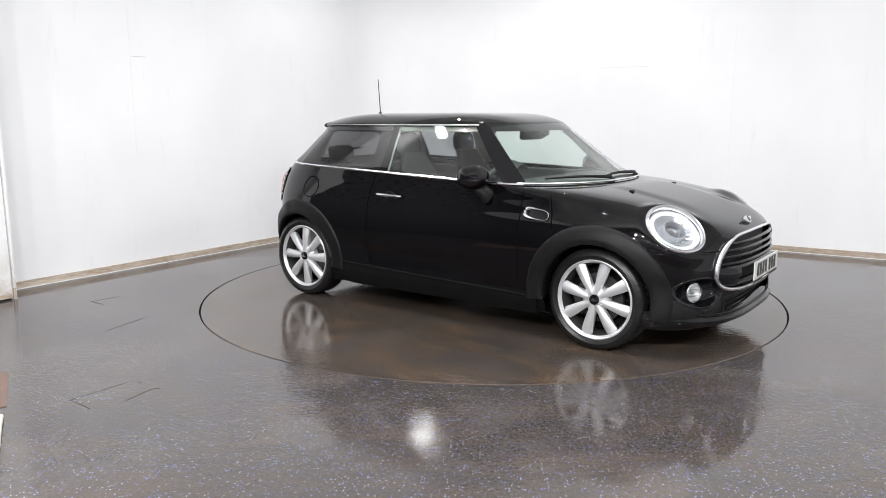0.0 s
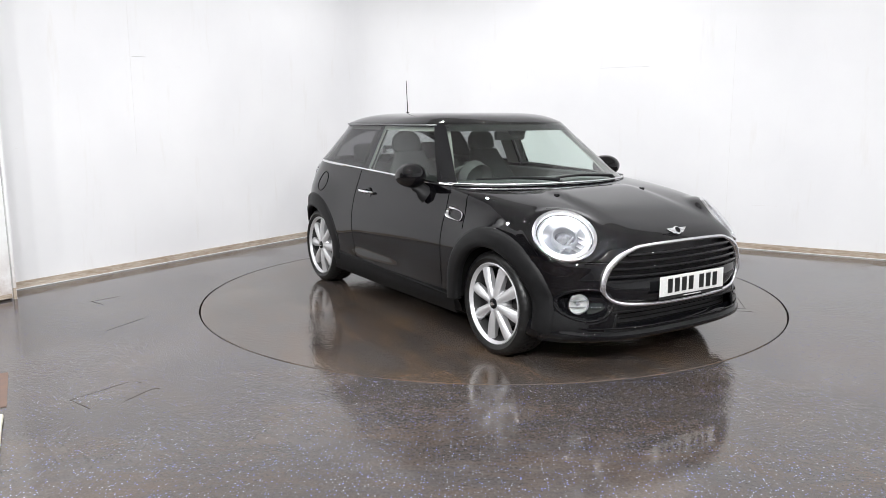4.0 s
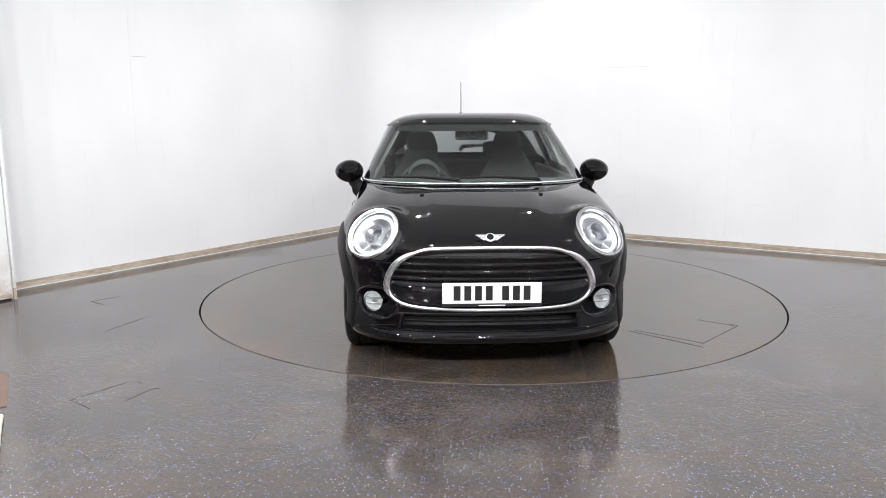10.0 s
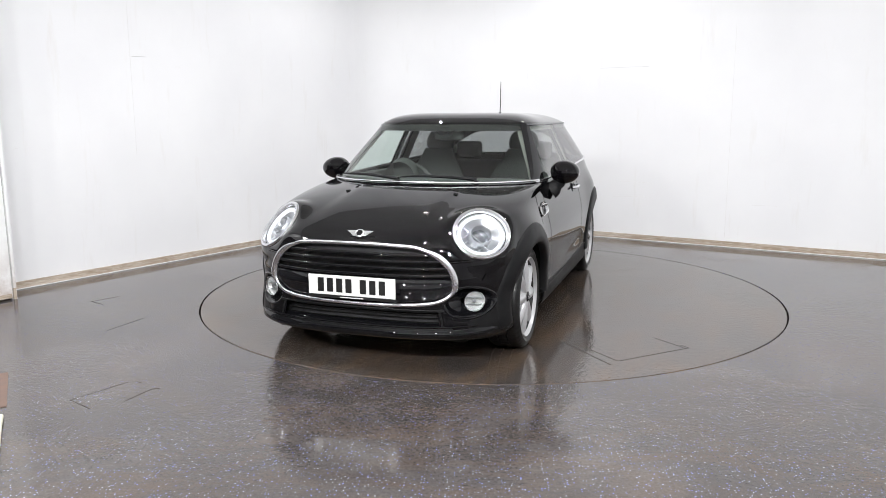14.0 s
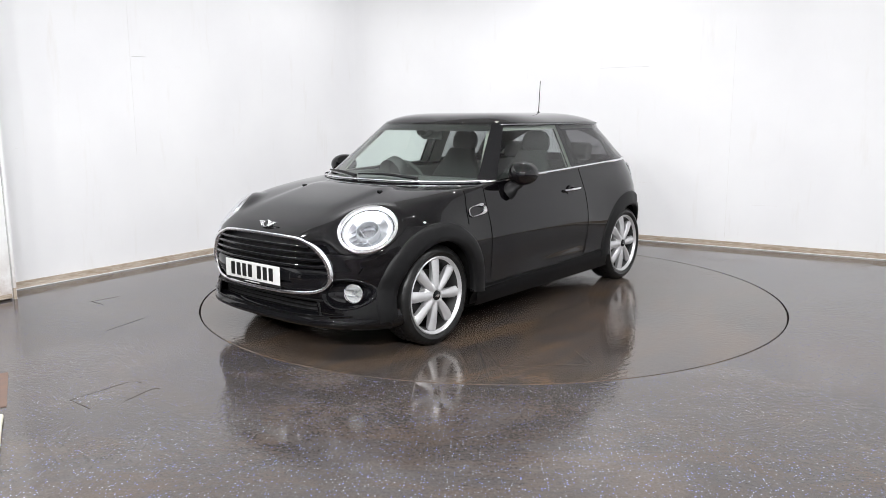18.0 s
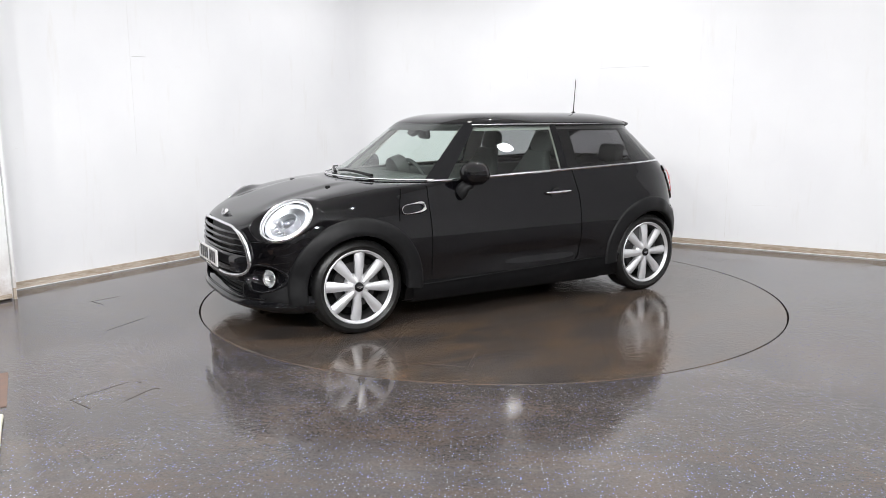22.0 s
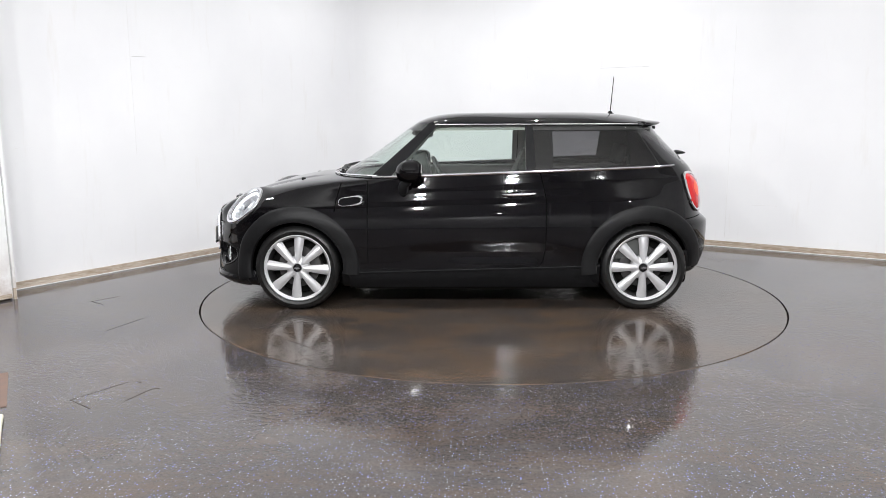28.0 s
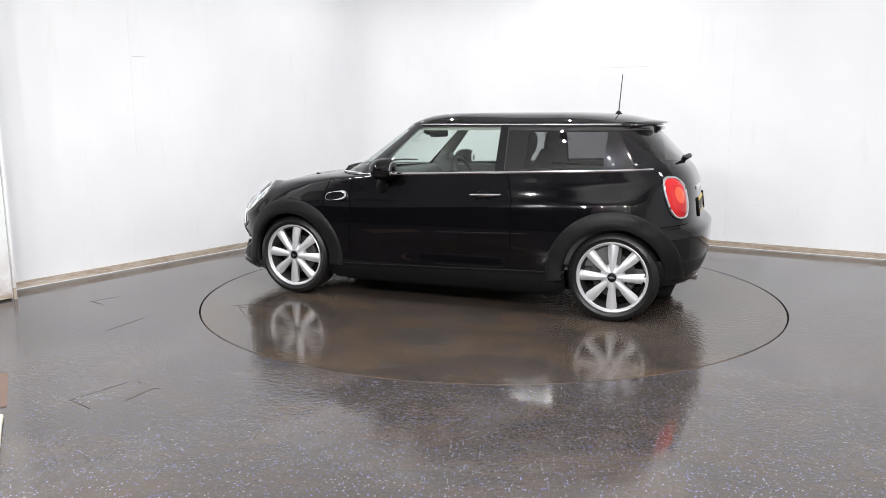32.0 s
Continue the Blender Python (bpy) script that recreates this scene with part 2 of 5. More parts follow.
def prism_bm(outline, lo, hi, axis=2, bevel=0.0):
    """A flat outline pushed out along an axis from lo to hi."""
    bm = bmesh.new()
    def at(p, h):
        v = [p[0], p[1]]
        v.insert(axis, h)
        return v
    a = [bm.verts.new(at(p, lo)) for p in outline]
    b = [bm.verts.new(at(p, hi)) for p in outline]
    n = len(a)
    bm.faces.new(a)
    bm.faces.new(b)
    for k in range(n):
        bm.faces.new((a[k], a[(k + 1) % n], b[(k + 1) % n], b[k]))
    if bevel:
        es = [e for e in bm.edges if len({round(v.co[axis], 5) for v in e.verts}) == 1]
        bmesh.ops.bevel(bm, geom=es, offset=bevel, segments=2, profile=0.5, affect="EDGES")
    return bm


def pchip(xs, ys):
    xs, ys = list(xs), list(ys)
    h = [b - a for a, b in zip(xs, xs[1:])]
    d = [(b - a) / k for a, b, k in zip(ys, ys[1:], h)]
    m = [d[0]]
    for i in range(1, len(xs) - 1):
        m.append(0.0 if d[i - 1] * d[i] <= 0 else 2 * d[i - 1] * d[i] / (d[i - 1] + d[i]))
    m.append(d[-1])
    def f(x):
        x = min(max(x, xs[0]), xs[-1])
        i = 0
        while i < len(h) - 1 and x > xs[i + 1]:
            i += 1
        t = (x - xs[i]) / h[i]
        return ((1 + 2 * t) * (1 - t) ** 2 * ys[i] + t * (1 - t) ** 2 * h[i] * m[i]
                + t * t * (3 - 2 * t) * ys[i + 1] + t * t * (t - 1) * h[i] * m[i + 1])
    return f


def smooth(x, a, b):
    t = min(max((x - a) / (b - a), 0), 1)
    return t * t * (3 - 2 * t)


# ---- the room ----
TABLE_R = 2.2257
CORNER = Vector((-1.225, 4.198, 0))
ALONG_L = Vector((-0.5201, -0.8541, 0))
ALONG_R = Vector((0.8811, -0.4729, 0))
WALL_H = 4.5
# along the wall from the corner and height, from and to; half width; a dark scuff or a pale joint
LEFT_MARKS = [(3.72, 1.937, 3.86, 1.933, 0.002, True), (1.60, 0.485, 1.605, 0.353, 0.0013, True), (3.88, 1.05, 3.88, 2.9, 0.0011, False), (4.94, 1.15, 4.99, 1.14, 0.0011, False), (3.35, 1.86, 3.42, 1.862, 0.0011, False)]
RIGHT_MARKS = [(2.81, 1.911, 3.36, 1.912, 0.0013, True), (1.91, 1.82, 1.91, 2.11, 0.0011, False), (4.25, 0.1, 4.25, 2.3, 0.0011, False), (2.99, 0.478, 3.44, 0.49, 0.0011, False), (3.0, 0.655, 3.46, 0.648, 0.0011, False), (4.5, 0.46, 4.75, 0.463, 0.0011, False)]


def wall_sheet(name, path, z0, z1, thick, mat, rows=2):
    """A wall of thickness along a path, its inner face on the path, built outwards to the left of the way."""
    pts = [Vector(p) for p in path]
    off = []
    for i, q in enumerate(pts):
        d = (pts[min(i + 1, len(pts) - 1)] - pts[max(i - 1, 0)]).normalized()
        off.append(q + Vector((-d.y, d.x, 0)) * thick)
    verts, n = [], len(pts)
    for z in (z0, z1):
        verts += [(q.x, q.y, z) for q in pts] + [(q.x, q.y, z) for q in off]
    f = []
    for i in range(n - 1):
        a, b, c, d = i, i + 1, n + i + 1, n + i
        A, B, C, D = (k + 2 * n for k in (a, b, c, d))
        f += [(a, b, B, A), (c, d, D, C), (A, B, C, D), (d, c, b, a)]
    f += [(0, 2 * n, 3 * n, n), (n - 1, 2 * n - 1, 4 * n - 1, 3 * n - 1)]
    bm = bmesh.new()
    vs = [bm.verts.new(v) for v in verts]
    for q in f:
        bm.faces.new([vs[k] for k in q])
    return part(name, bm, mat, smooth=name == "wall_corner")


def cove(n=16):
    """The rounded corner between the two white walls."""
    a, b = CORNER + ALONG_L * 0.8, CORNER + ALONG_R * 1.5
    return [(a * (1 - t) ** 2 + CORNER * 2 * t * (1 - t) + b * t * t) for t in (k / n for k in range(n + 1))]


def build_room():
    back_l, back_r = CORNER + ALONG_L * 11.5, CORNER + ALONG_R * 9.5
    back = Vector((1.9, -9.8, 0))
    curve = cove()
    # inner faces: walls run clockwise seen from above so that thickness grows outwards
    left = [back_l] + [CORNER + ALONG_L * d for d in (6, 4, 2)] + [curve[0]]
    right = [curve[-1]] + [CORNER + ALONG_R * d for d in (3.4, 5, 7)] + [back_r]
    for name, path, lab in (("wall_left", left, "white painted studio wall with scuffs and stains"),
                            ("wall_corner", curve, "rounded white corner between the studio walls"),
                            ("wall_right", right, "white painted studio wall with faint panel joints"),
                            ("wall_back", [back_r, back, back_l], "plain white wall behind the camera")):
        w = wall_sheet(name, path, 0, WALL_H, 0.12, M_WALL)
        tagged(w, lab, "wall", kind="structure")
    full = left[:-1] + curve + right[1:]
    inset = []
    for i, q in enumerate(full):
        d = (full[min(i + 1, len(full) - 1)] - full[max(i - 1, 0)]).normalized()
        inset.append(q + Vector((d.y, -d.x, 0)) * 0.024)
    sk = wall_sheet("baseboard", inset, 0.0, 0.062, 0.022, M_SKIRT)
    tagged(sk, "worn brown wooden skirting board along the white walls", "baseboard", kind="structure")
    low = []
    for i, q in enumerate(full):
        d = (full[min(i + 1, len(full) - 1)] - full[max(i - 1, 0)]).normalized()
        low.append(q + Vector((d.y, -d.x, 0)) * 0.036)
    bead = wall_sheet("trim", low, 0.002, 0.009, 0.0115, M_LAMPCASE)
    tagged(bead, "thin pale bead along the foot of the skirting board", "trim", kind="structure")
    # floor with a round opening for the turntable
    n = 160
    inner = [(TABLE_R + 0.006, 2 * math.pi * k / n) for k in range(n)]
    verts = [(r * math.cos(a), r * math.sin(a), 0) for r, a in inner]
    verts += [(3.2 * math.cos(a), 3.2 * math.sin(a), 0) for r, a in inner]
    verts += [(13 * math.cos(a), 13 * math.sin(a), 0) for r, a in inner]
    verts += [((TABLE_R + 0.006) * math.cos(a), (TABLE_R + 0.006) * math.sin(a), -0.04) for r, a in inner]
    faces = grid_faces(3, n, close_c=True) + [(k, 3 * n + k, 3 * n + (k + 1) % n, (k + 1) % n) for k in range(n)]
    fl = mesh_part("floor", verts, faces, M_FLOOR, smooth=False)
    tagged(fl, "dark grey-brown flecked safety vinyl floor, damp and shiny", "floor", kind="structure")
    pit = mesh_part("turntable_pit", [(2.4 * math.cos(2 * math.pi * k / 48), 2.4 * math.sin(2 * math.pi * k / 48), -0.06) for k in range(48)],
                    [tuple(range(48))], M_GAP, smooth=False)
    tagged(pit, "dark pit under the turntable", "floor", kind="structure")
    ce = part("ceiling", box_bm((-10, -11.5, WALL_H), (10, 6, WALL_H + 0.15)), M_CEIL, smooth=False)
    tagged(ce, "white painted studio ceiling", "ceiling", kind="structure")
    build_joints()


def floor_line(name, pts, parent, mat=M_LINE, width=0.0045, z=0.0012):
    """A thin joint on the floor through the points given."""
    pts = [Vector((x, y, 0)) for x, y in pts]
    vs, fs = [], []
    for a, b in zip(pts, pts[1:]):
        d = (b - a).normalized()
        s = Vector((-d.y, d.x, 0)) * width / 2
        k = len(vs)
        for q in (a - s, b - s, b + s, a + s):
            vs.append((q.x, q.y, z))
        for q in (a - s, b - s, b + s, a + s):
            vs.append((q.x, q.y, z - 0.004))
        fs += [(k, k + 1, k + 2, k + 3), (k, k + 1, k + 5, k + 4), (k + 1, k + 2, k + 6, k + 5), (k + 2, k + 3, k + 7, k + 6), (k + 3, k, k + 4, k + 7)]
    return mesh_part(name, vs, fs, mat, parent, smooth=False)


def build_joints():
    fl = bpy.data.objects["floor"]
    floor_line("hatch_joint", [(-1.909, -2.273), (-2.078, -2.547), (-1.917, -2.66)], fl)
    floor_line("hatch_joint", [(-1.80, -2.55), (-1.739, -2.377), (-1.70, -2.36)], fl)
    floor_line("hatch_joint", [(-1.865, -2.262), (-1.835, -2.285)], fl)
    floor_line("hatch_joint", [(-2.901, -0.345), (-3.03, -0.519), (-2.90, -0.60)], fl)
    floor_line("vinyl_seam", [(-2.514, -1.3), (-2.41, -0.977)], fl, width=0.004)


# ---- the turntable ----
def build_table():
    n = 160
    prof = [(0.0, 0.0), (0.8, 0.0), (1.6, 0.0), (TABLE_R - 0.008, 0.0), (TABLE_R - 0.004, -0.004), (TABLE_R - 0.004, -0.05), (0.0, -0.05)]
    bm = turned(prof, n)
    ob = part("turntable", bm, M_DISC, smooth=False)
    tagged(ob, "large round turntable flush in the floor, worn brown vinyl top", "turntable")
    floor_line("hatch_joint", [(1.22, 0.865), (1.365, 1.03), (1.53, 1.205), (1.135, 1.585), (1.095, 1.535)], ob, width=0.003)
    floor_line("hatch_joint", [(0.98, 1.37), (1.155, 1.57)], ob, width=0.0025)
    floor_line("vinyl_seam", [(1.235, 0.82), (1.61, 1.175)], ob, width=0.005)
    return ob


# ---- the car: x forward, y to its left, origin on the ground between the axles ----
AXLE, HUB_Z, TYRE_R, RIM_R = 1.2475, 0.310, 0.310, 0.241
# level: nose, tail, half width, where the nose and the tail begin to round, squareness of both
LEVELS = [
    (0.17, 1.87, -1.68, 0.812, 1.22, -1.15, 3.3, 3.4),
    (0.20, 1.93, -1.72, 0.825, 1.2, -1.10, 3.3, 3.4),
    (0.26, 1.95, -1.76, 0.838, 1.2, -1.05, 3.2, 3.4),
    (0.35, 1.955, -1.795, 0.839, 1.2, -1.00, 2.95, 3.4),
    (0.43, 1.968, -1.815, 0.844, 1.2, -0.97, 2.7, 3.4),
    (0.50, 1.975, -1.822, 0.849, 1.2, -0.95, 2.7, 3.4),
    (0.60, 1.970, -1.825, 0.851, 1.18, -0.92, 2.65, 3.4),
    (0.66, 1.955, -1.760, 0.846, 1.15, -0.90, 2.7, 3.5),
    (0.71, 1.930, -1.750, 0.837, 1.1, -0.90, 2.9, 3.6),
    (0.765, 1.862, -1.742, 0.824, 1.02, -0.90, 3.3, 3.6),
    (0.81, 1.775, -1.735, 0.811, 0.92, -0.90, 3.9, 3.6),
    (0.86, 1.640, -1.725, 0.799, 0.8, -0.90, 4.5, 3.6),
    (0.90, 1.490, -1.71, 0.7885, 0.68, -0.90, 4.6, 3.5),
    (0.95, 1.255, -1.685, 0.777, 0.53, -0.90, 3.6, 3.3),
    (0.983, 1.055, -1.66, 0.769, 0.45, -0.90, 2.3, 3.2),
    (1.06, 0.860, -1.59, 0.735, 0.35, -0.88, 2.55, 3.0),
    (1.20, 0.620, -1.49, 0.672, 0.10, -0.85, 3.0, 2.8),
    (1.315, 0.445, -1.425, 0.617, -0.10, -0.82, 3.5, 2.6),
    (1.335, 0.415, -1.44, 0.608, -0.12, -0.82, 3.6, 2.6),
]
LEVEL_FN = [pchip([r[0] for r in LEVELS], [r[k] for r in LEVELS]) for k in range(1, 8)]
BELT, RAIL, SILL, SEAM = 0.983, 1.335, 0.31, 0.63


def level(z):
    return [f(z) for f in LEVEL_FN]


def lean(zr, x):
    """True height of level zr at x: the waist rises a little to the rear."""
    s = smooth(zr, 0.5, 0.9) * (1 - smooth(zr, 1.0, RAIL))
    return zr - 0.035 * s * min(x, 0.7)


def unlean(z, x):
    zr = z
    for _ in range(4):
        zr += z - lean(zr, x)
    return zr


def barrel(x):
    return 1 - 0.010 * (x / 1.3) ** 2 if abs(x) < 1.6 else 1 - 0.010 * (1.6 / 1.3) ** 2


def flank(zr, x):
    """Half width of the body at level zr and station x."""
    xf, xr, w, cf, cr, nf, nr = level(zr)
    if x > cf:
        u = min((x - cf) / (xf - cf), 1)
        w *= max(1 - u ** nf, 0) ** (1 / nf)
    elif x < cr:
        u = min((cr - x) / (cr - xr), 1)
        w *= max(1 - u ** nr, 0) ** (1 / nr)
    return w * barrel(x) + flare(zr, x)


def flare(zr, x):
    """The body swells a little over the wheels and is hollowed low on the doors."""
    hollow = 0.012 * math.exp(-((zr - 0.425) / 0.06) ** 2) * smooth(x, -0.75, -0.40) * (1 - smooth(x, 0.0, 0.60))
    return 0.030 * math.exp(-((abs(x) - AXLE) / 0.30) ** 2) * (1 - smooth(zr, 0.76, 0.91)) * smooth(zr, 0.3, 0.5) - hollow


def nose(zr, y):
    """Station of the front of the body at level zr and offset y."""
    xf, xr, w, cf, cr, nf, nr = level(zr)
    u = min(abs(y) / (w * 0.99), 1)
    return cf + (xf - cf) * (1 - u ** nf) ** (1 / nf)


def tail(zr, y):
    xf, xr, w, cf, cr, nf, nr = level(zr)
    u = min(abs(y) / (w * 0.99), 1)
    return cr + (xr - cr) * (1 - u ** nr) ** (1 / nr)


def on_side(zr, x, out=0.0, s=1):
    return Vector((x, s * (flank(zr, x) + out), lean(zr, x)))


def ring_point(zr, k, nf_, ns, nr_):
    xf, xr, w, cf, cr, ef, er = level(zr)
    if k <= nf_:
        a = math.pi / 2 * k / nf_
        x, y = cf + (xf - cf) * math.cos(a) ** (2 / ef), w * math.sin(a) ** (2 / ef)
    elif k <= nf_ + ns:
        x, y = cf + (cr - cf) * (k - nf_) / ns, w
    else:
        a = math.pi / 2 * (1 - (k - nf_ - ns) / nr_)
        x, y = cr + (xr - cr) * max(math.cos(a), 0) ** (2 / er), w * max(math.sin(a), 0) ** (2 / er)
    if k == 0 or k == nf_ + ns + nr_:
        y = 0
    return (x, y * barrel(x) + flare(zr, x) * min(1, max(0, (y - 0.5) / 0.25)), lean(zr, x) + bulge(zr, x, y) + brow(zr, x, y))


def brow(zr, x, y):
    """The bonnet rises round and behind each headlamp."""
    if zr < 0.70 or x < 0.9:
        return 0.0
    long = 0.13 if x > 1.52 else 0.26
    return 0.004 * math.exp(-((x - 1.52) / long) ** 2 - ((y - 0.62) / 0.15) ** 2) * smooth(zr, 0.70, 0.80)


def bulge(zr, x, y):
    """The raised middle of the bonnet."""
    if zr < 0.75 or zr > 0.98 or x < 0.9:
        return 0.0
    return 0.009 * (1 - smooth(abs(y), 0.31, 0.38)) * smooth(1.80 - x, 0.0, 0.30) * smooth(x, 1.06, 1.22)


HEX = [(0.0, 0.706), (0.30, 0.700), (0.40, 0.678), (0.475, 0.640), (0.528, 0.580), (0.552, 0.510), (0.540, 0.455), (0.49, 0.412), (0.40, 0.390), (0.2, 0.380), (0.0, 0.378)]
GRILLE_TOP = pchip([0, 0.30, 0.40, 0.475, 0.528, 0.552], [0.706, 0.700, 0.678, 0.640, 0.580, 0.510])
GRILLE_LOW = pchip([0, 0.2, 0.40, 0.49, 0.540, 0.552], [0.378, 0.380, 0.390, 0.412, 0.455, 0.510])
LAMP_AT = Vector((1.658, 0.637, 0.750))
LAMP_OUT = Vector((0.580, 0.468, 0.667)).normalized()
LAMP_FLAT = Vector((-LAMP_OUT.z, 0.0, LAMP_OUT.x)).normalized()
LAMP_UP = Matrix.Rotation(radians(-27), 3, LAMP_OUT) @ (LAMP_FLAT - LAMP_OUT * LAMP_FLAT.dot(LAMP_OUT)).normalized()
LAMP_TURN = Matrix((-LAMP_UP, LAMP_OUT.cross(-LAMP_UP), LAMP_OUT)).transposed().to_4x4()
LAMP_TALL, LAMP_R = 1.15, 0.149
LAMP_SEAT = Matrix.Translation(LAMP_AT) @ LAMP_TURN
LAMP_BACK = LAMP_SEAT.inverted()
FOG = (0.645, 0.392)
FOG_C = 0.612


def in_grille(y, z):
    y = abs(y)
    return y < 0.55 and GRILLE_LOW(y) < z < GRILLE_TOP(y)


def seated(p):
    """Draw the body round a headlamp into the lamp's plane, with a clean round edge."""
    if p.x < 1.2 or p.y < 0.3 or p.z < 0.5:
        return p
    q = LAMP_BACK @ p
    r = math.hypot(q.x / LAMP_TALL, q.y)
    if r > LAMP_R * 1.5 or abs(q.z) > 0.13:
        return p
    q.z = (q.z + 0.002) * smooth(r, LAMP_R * 1.0, LAMP_R * 1.5) - 0.002
    if LAMP_R - 0.016 < r < LAMP_R:
        q.x *= LAMP_R / r
        q.y *= LAMP_R / r
    return LAMP_SEAT @ q


def clear_of_lamp(p):
    if p.x > 1.2 and p.y > 0.3 and p.z > 0.5:
        q = LAMP_BACK @ p
        r = math.hypot(q.x / LAMP_TALL, q.y)
        if 0.02 < r < LAMP_R and abs(q.z) < 0.13:
            q.x *= LAMP_R / r
            q.y *= LAMP_R / r
            return LAMP_SEAT @ q
    return p


def shell_faces():
    """The half shell, cut along the panel joints, as lists of faces by panel."""
    nf_, ns, nr_ = 44, 34, 40
    zs = []
    for a, b, n in ((0.17, 0.20, 2), (0.20, SILL, 6), (SILL, SEAM, 16), (SEAM, 0.75, 8), (0.75, BELT, 38), (BELT, RAIL, 20)):
        zs += [a + (b - a) * k / n for k in range(n)]
    zs.append(RAIL)
    cols = nf_ + ns + nr_ + 1
    bm = bmesh.new()
    vs = [[bm.verts.new(seated(Vector(ring_point(z, k, nf_, ns, nr_)))) for k in range(cols)] for z in zs]
    for i in range(len(zs) - 1):
        for k in range(cols - 1):
            try:
                bm.faces.new((vs[i][k], vs[i][k + 1], vs[i + 1][k + 1], vs[i + 1][k]))
            except ValueError:
                pass
    def cut(p, n):
        bmesh.ops.bisect_plane(bm, geom=bm.verts[:] + bm.edges[:] + bm.faces[:], plane_co=p, plane_no=n)
    for x in (0.73, -0.535):
        cut((x, 0, 0), (1, 0, 0))
    for (x0, z0), (x1, z1) in PILLARS:
        cut((x0, 0, z0), (z1 - z0, 0, x0 - x1))
    cut((0, 0.58, 0), (0, 1, 0))
    out = {}
    for f in bm.faces:
        c = f.calc_center_median()
        zr = unlean(c.z, c.x)
        name = panel_of(c.x, c.y, c.z, zr)
        if name:
            out.setdefault(name, []).append([clear_of_lamp(v.co.copy()) for v in f.verts])
    bm.free()
    return out


PILLARS = [((0.705, 0.97), (0.300, 1.33)), ((0.56, 0.97), (0.225, 1.33)), ((-0.40, 0.97), (-0.40, 1.33)), ((-0.47, 0.97), (-0.455, 1.33)), ((-1.40, 0.97), (-1.20, 1.33))]


def right_of(line, x, z):
    (x0, z0), (x1, z1) = line
    return x > x0 + (x1 - x0) * (z - z0) / (z1 - z0)


def panel_of(x, y, z, zr):
    if zr > BELT:
        if right_of(PILLARS[0], x, z):
            return "windscreen"
        if right_of(PILLARS[1], x, z):
            return "a_pillar"
        if right_of(PILLARS[2], x, z):
            return "door_window"
        if right_of(PILLARS[3], x, z):
            return "b_pillar"
        if right_of(PILLARS[4], x, z):
            return "quarter_window"
        return "rear_screen" if y < 0.54 else "c_pillar"
    if math.hypot(abs(x) - AXLE, z - HUB_Z) < 0.375 and y > 0.5:
        return None
    if x > 1.2:
        q = LAMP_BACK @ Vector((x, y, z))
        if math.hypot(q.x / LAMP_TALL, q.y) < LAMP_R - 0.006 and abs(q.z) < 0.12:
            return None
    if x < -AXLE and z < 0.285:
        return None
    if x > 1.2 and in_grille(y, z):
        return None
    if x > 1.2 and y < 0.475 and 0.250 < z < 0.350:
        return None
    if x > 1.2 and math.hypot((y - FOG_C) / 1.4, z - FOG[1]) < 0.080:
        return None
    if x > 0.73:
        if zr > SEAM:
            return "bonnet"
        if x > AXLE:
            return "front_bumper" if zr > 0.351 or y < 0.62 else "bumper_skirt"
        return "front_wing" if zr > SILL else "sill_panel"
    if -AXLE < x <= -0.535 and zr <= SILL:
        return "sill_panel"
    if x > -0.535:
        return "door" if zr > SILL else "sill_panel"
    if x < -AXLE and zr < SEAM:
        return "rear_bumper"
    if y < 0.58 and x < -1.45:
        return "tailgate"
    return "rear_quarter"


def panel(name, faces, mat, parent, label="", sides=(1,)):
    """One panel from shell faces; a central panel takes both halves."""
    bm = bmesh.new()
    for s in sides:
        for f in faces:
            try:
                bm.faces.new([bm.verts.new((v.x, s * v.y, v.z)) for v in (f if s > 0 else f[::-1])])
            except ValueError:
                pass
    bmesh.ops.remove_doubles(bm, verts=bm.verts[:], dist=2e-4)
    bmesh.ops.dissolve_degenerate(bm, edges=bm.edges[:], dist=1e-5)
    me = bpy.data.meshes.new(name)
    bm.to_mesh(me)
    bm.free()
    me.polygons.foreach_set("use_smooth", [True] * len(me.polygons))
    me.materials.append(mat)
    ob = new(name, me)
    ob.parent = parent
    if label:
        ob["label"] = label
    return ob


def strip_on(name, pts, width, mat, parent, out=0.0015, label=""):
    """A thin ribbon lying on the body along points (Vector place, Vector normal)."""
    vs, n = [], len(pts)
    for i, (p, nr) in enumerate(pts):
        d = (pts[min(i + 1, n - 1)][0] - pts[max(i - 1, 0)][0]).normalized()
        s = d.cross(nr).normalized() * width / 2
        vs += [p + nr * out - s, p + nr * out + s]
    return mesh_part(name, vs, grid_faces(n, 2), mat, parent, label)


def side_normal(zr, x, s):
    e = 0.01
    a = on_side(zr, x + e, 0, s) - on_side(zr, x - e, 0, s)
    b = on_side(min(zr + e, RAIL), x, 0, s) - on_side(zr - e, x, 0, s)
    n = a.cross(b)
    if n.y * s < 0:
        n = -n
    return n.normalized()


def seam_side(pts, s, parent, width=0.006):
    """Joint on the flank through (x, level) points."""
    line = []
    for (xa, za), (xb, zb) in zip(pts, pts[1:]):
        n = max(2, int(math.hypot(xb - xa, zb - za) / 0.02))
        line += [(xa + (xb - xa) * k / n, za + (zb - za) * k / n) for k in range(n)]
    line.append(pts[-1])
    strip_on("panel_joint", [(on_side(z, x, 0, s), side_normal(z, x, s)) for x, z in line], width, M_SHUT, parent)


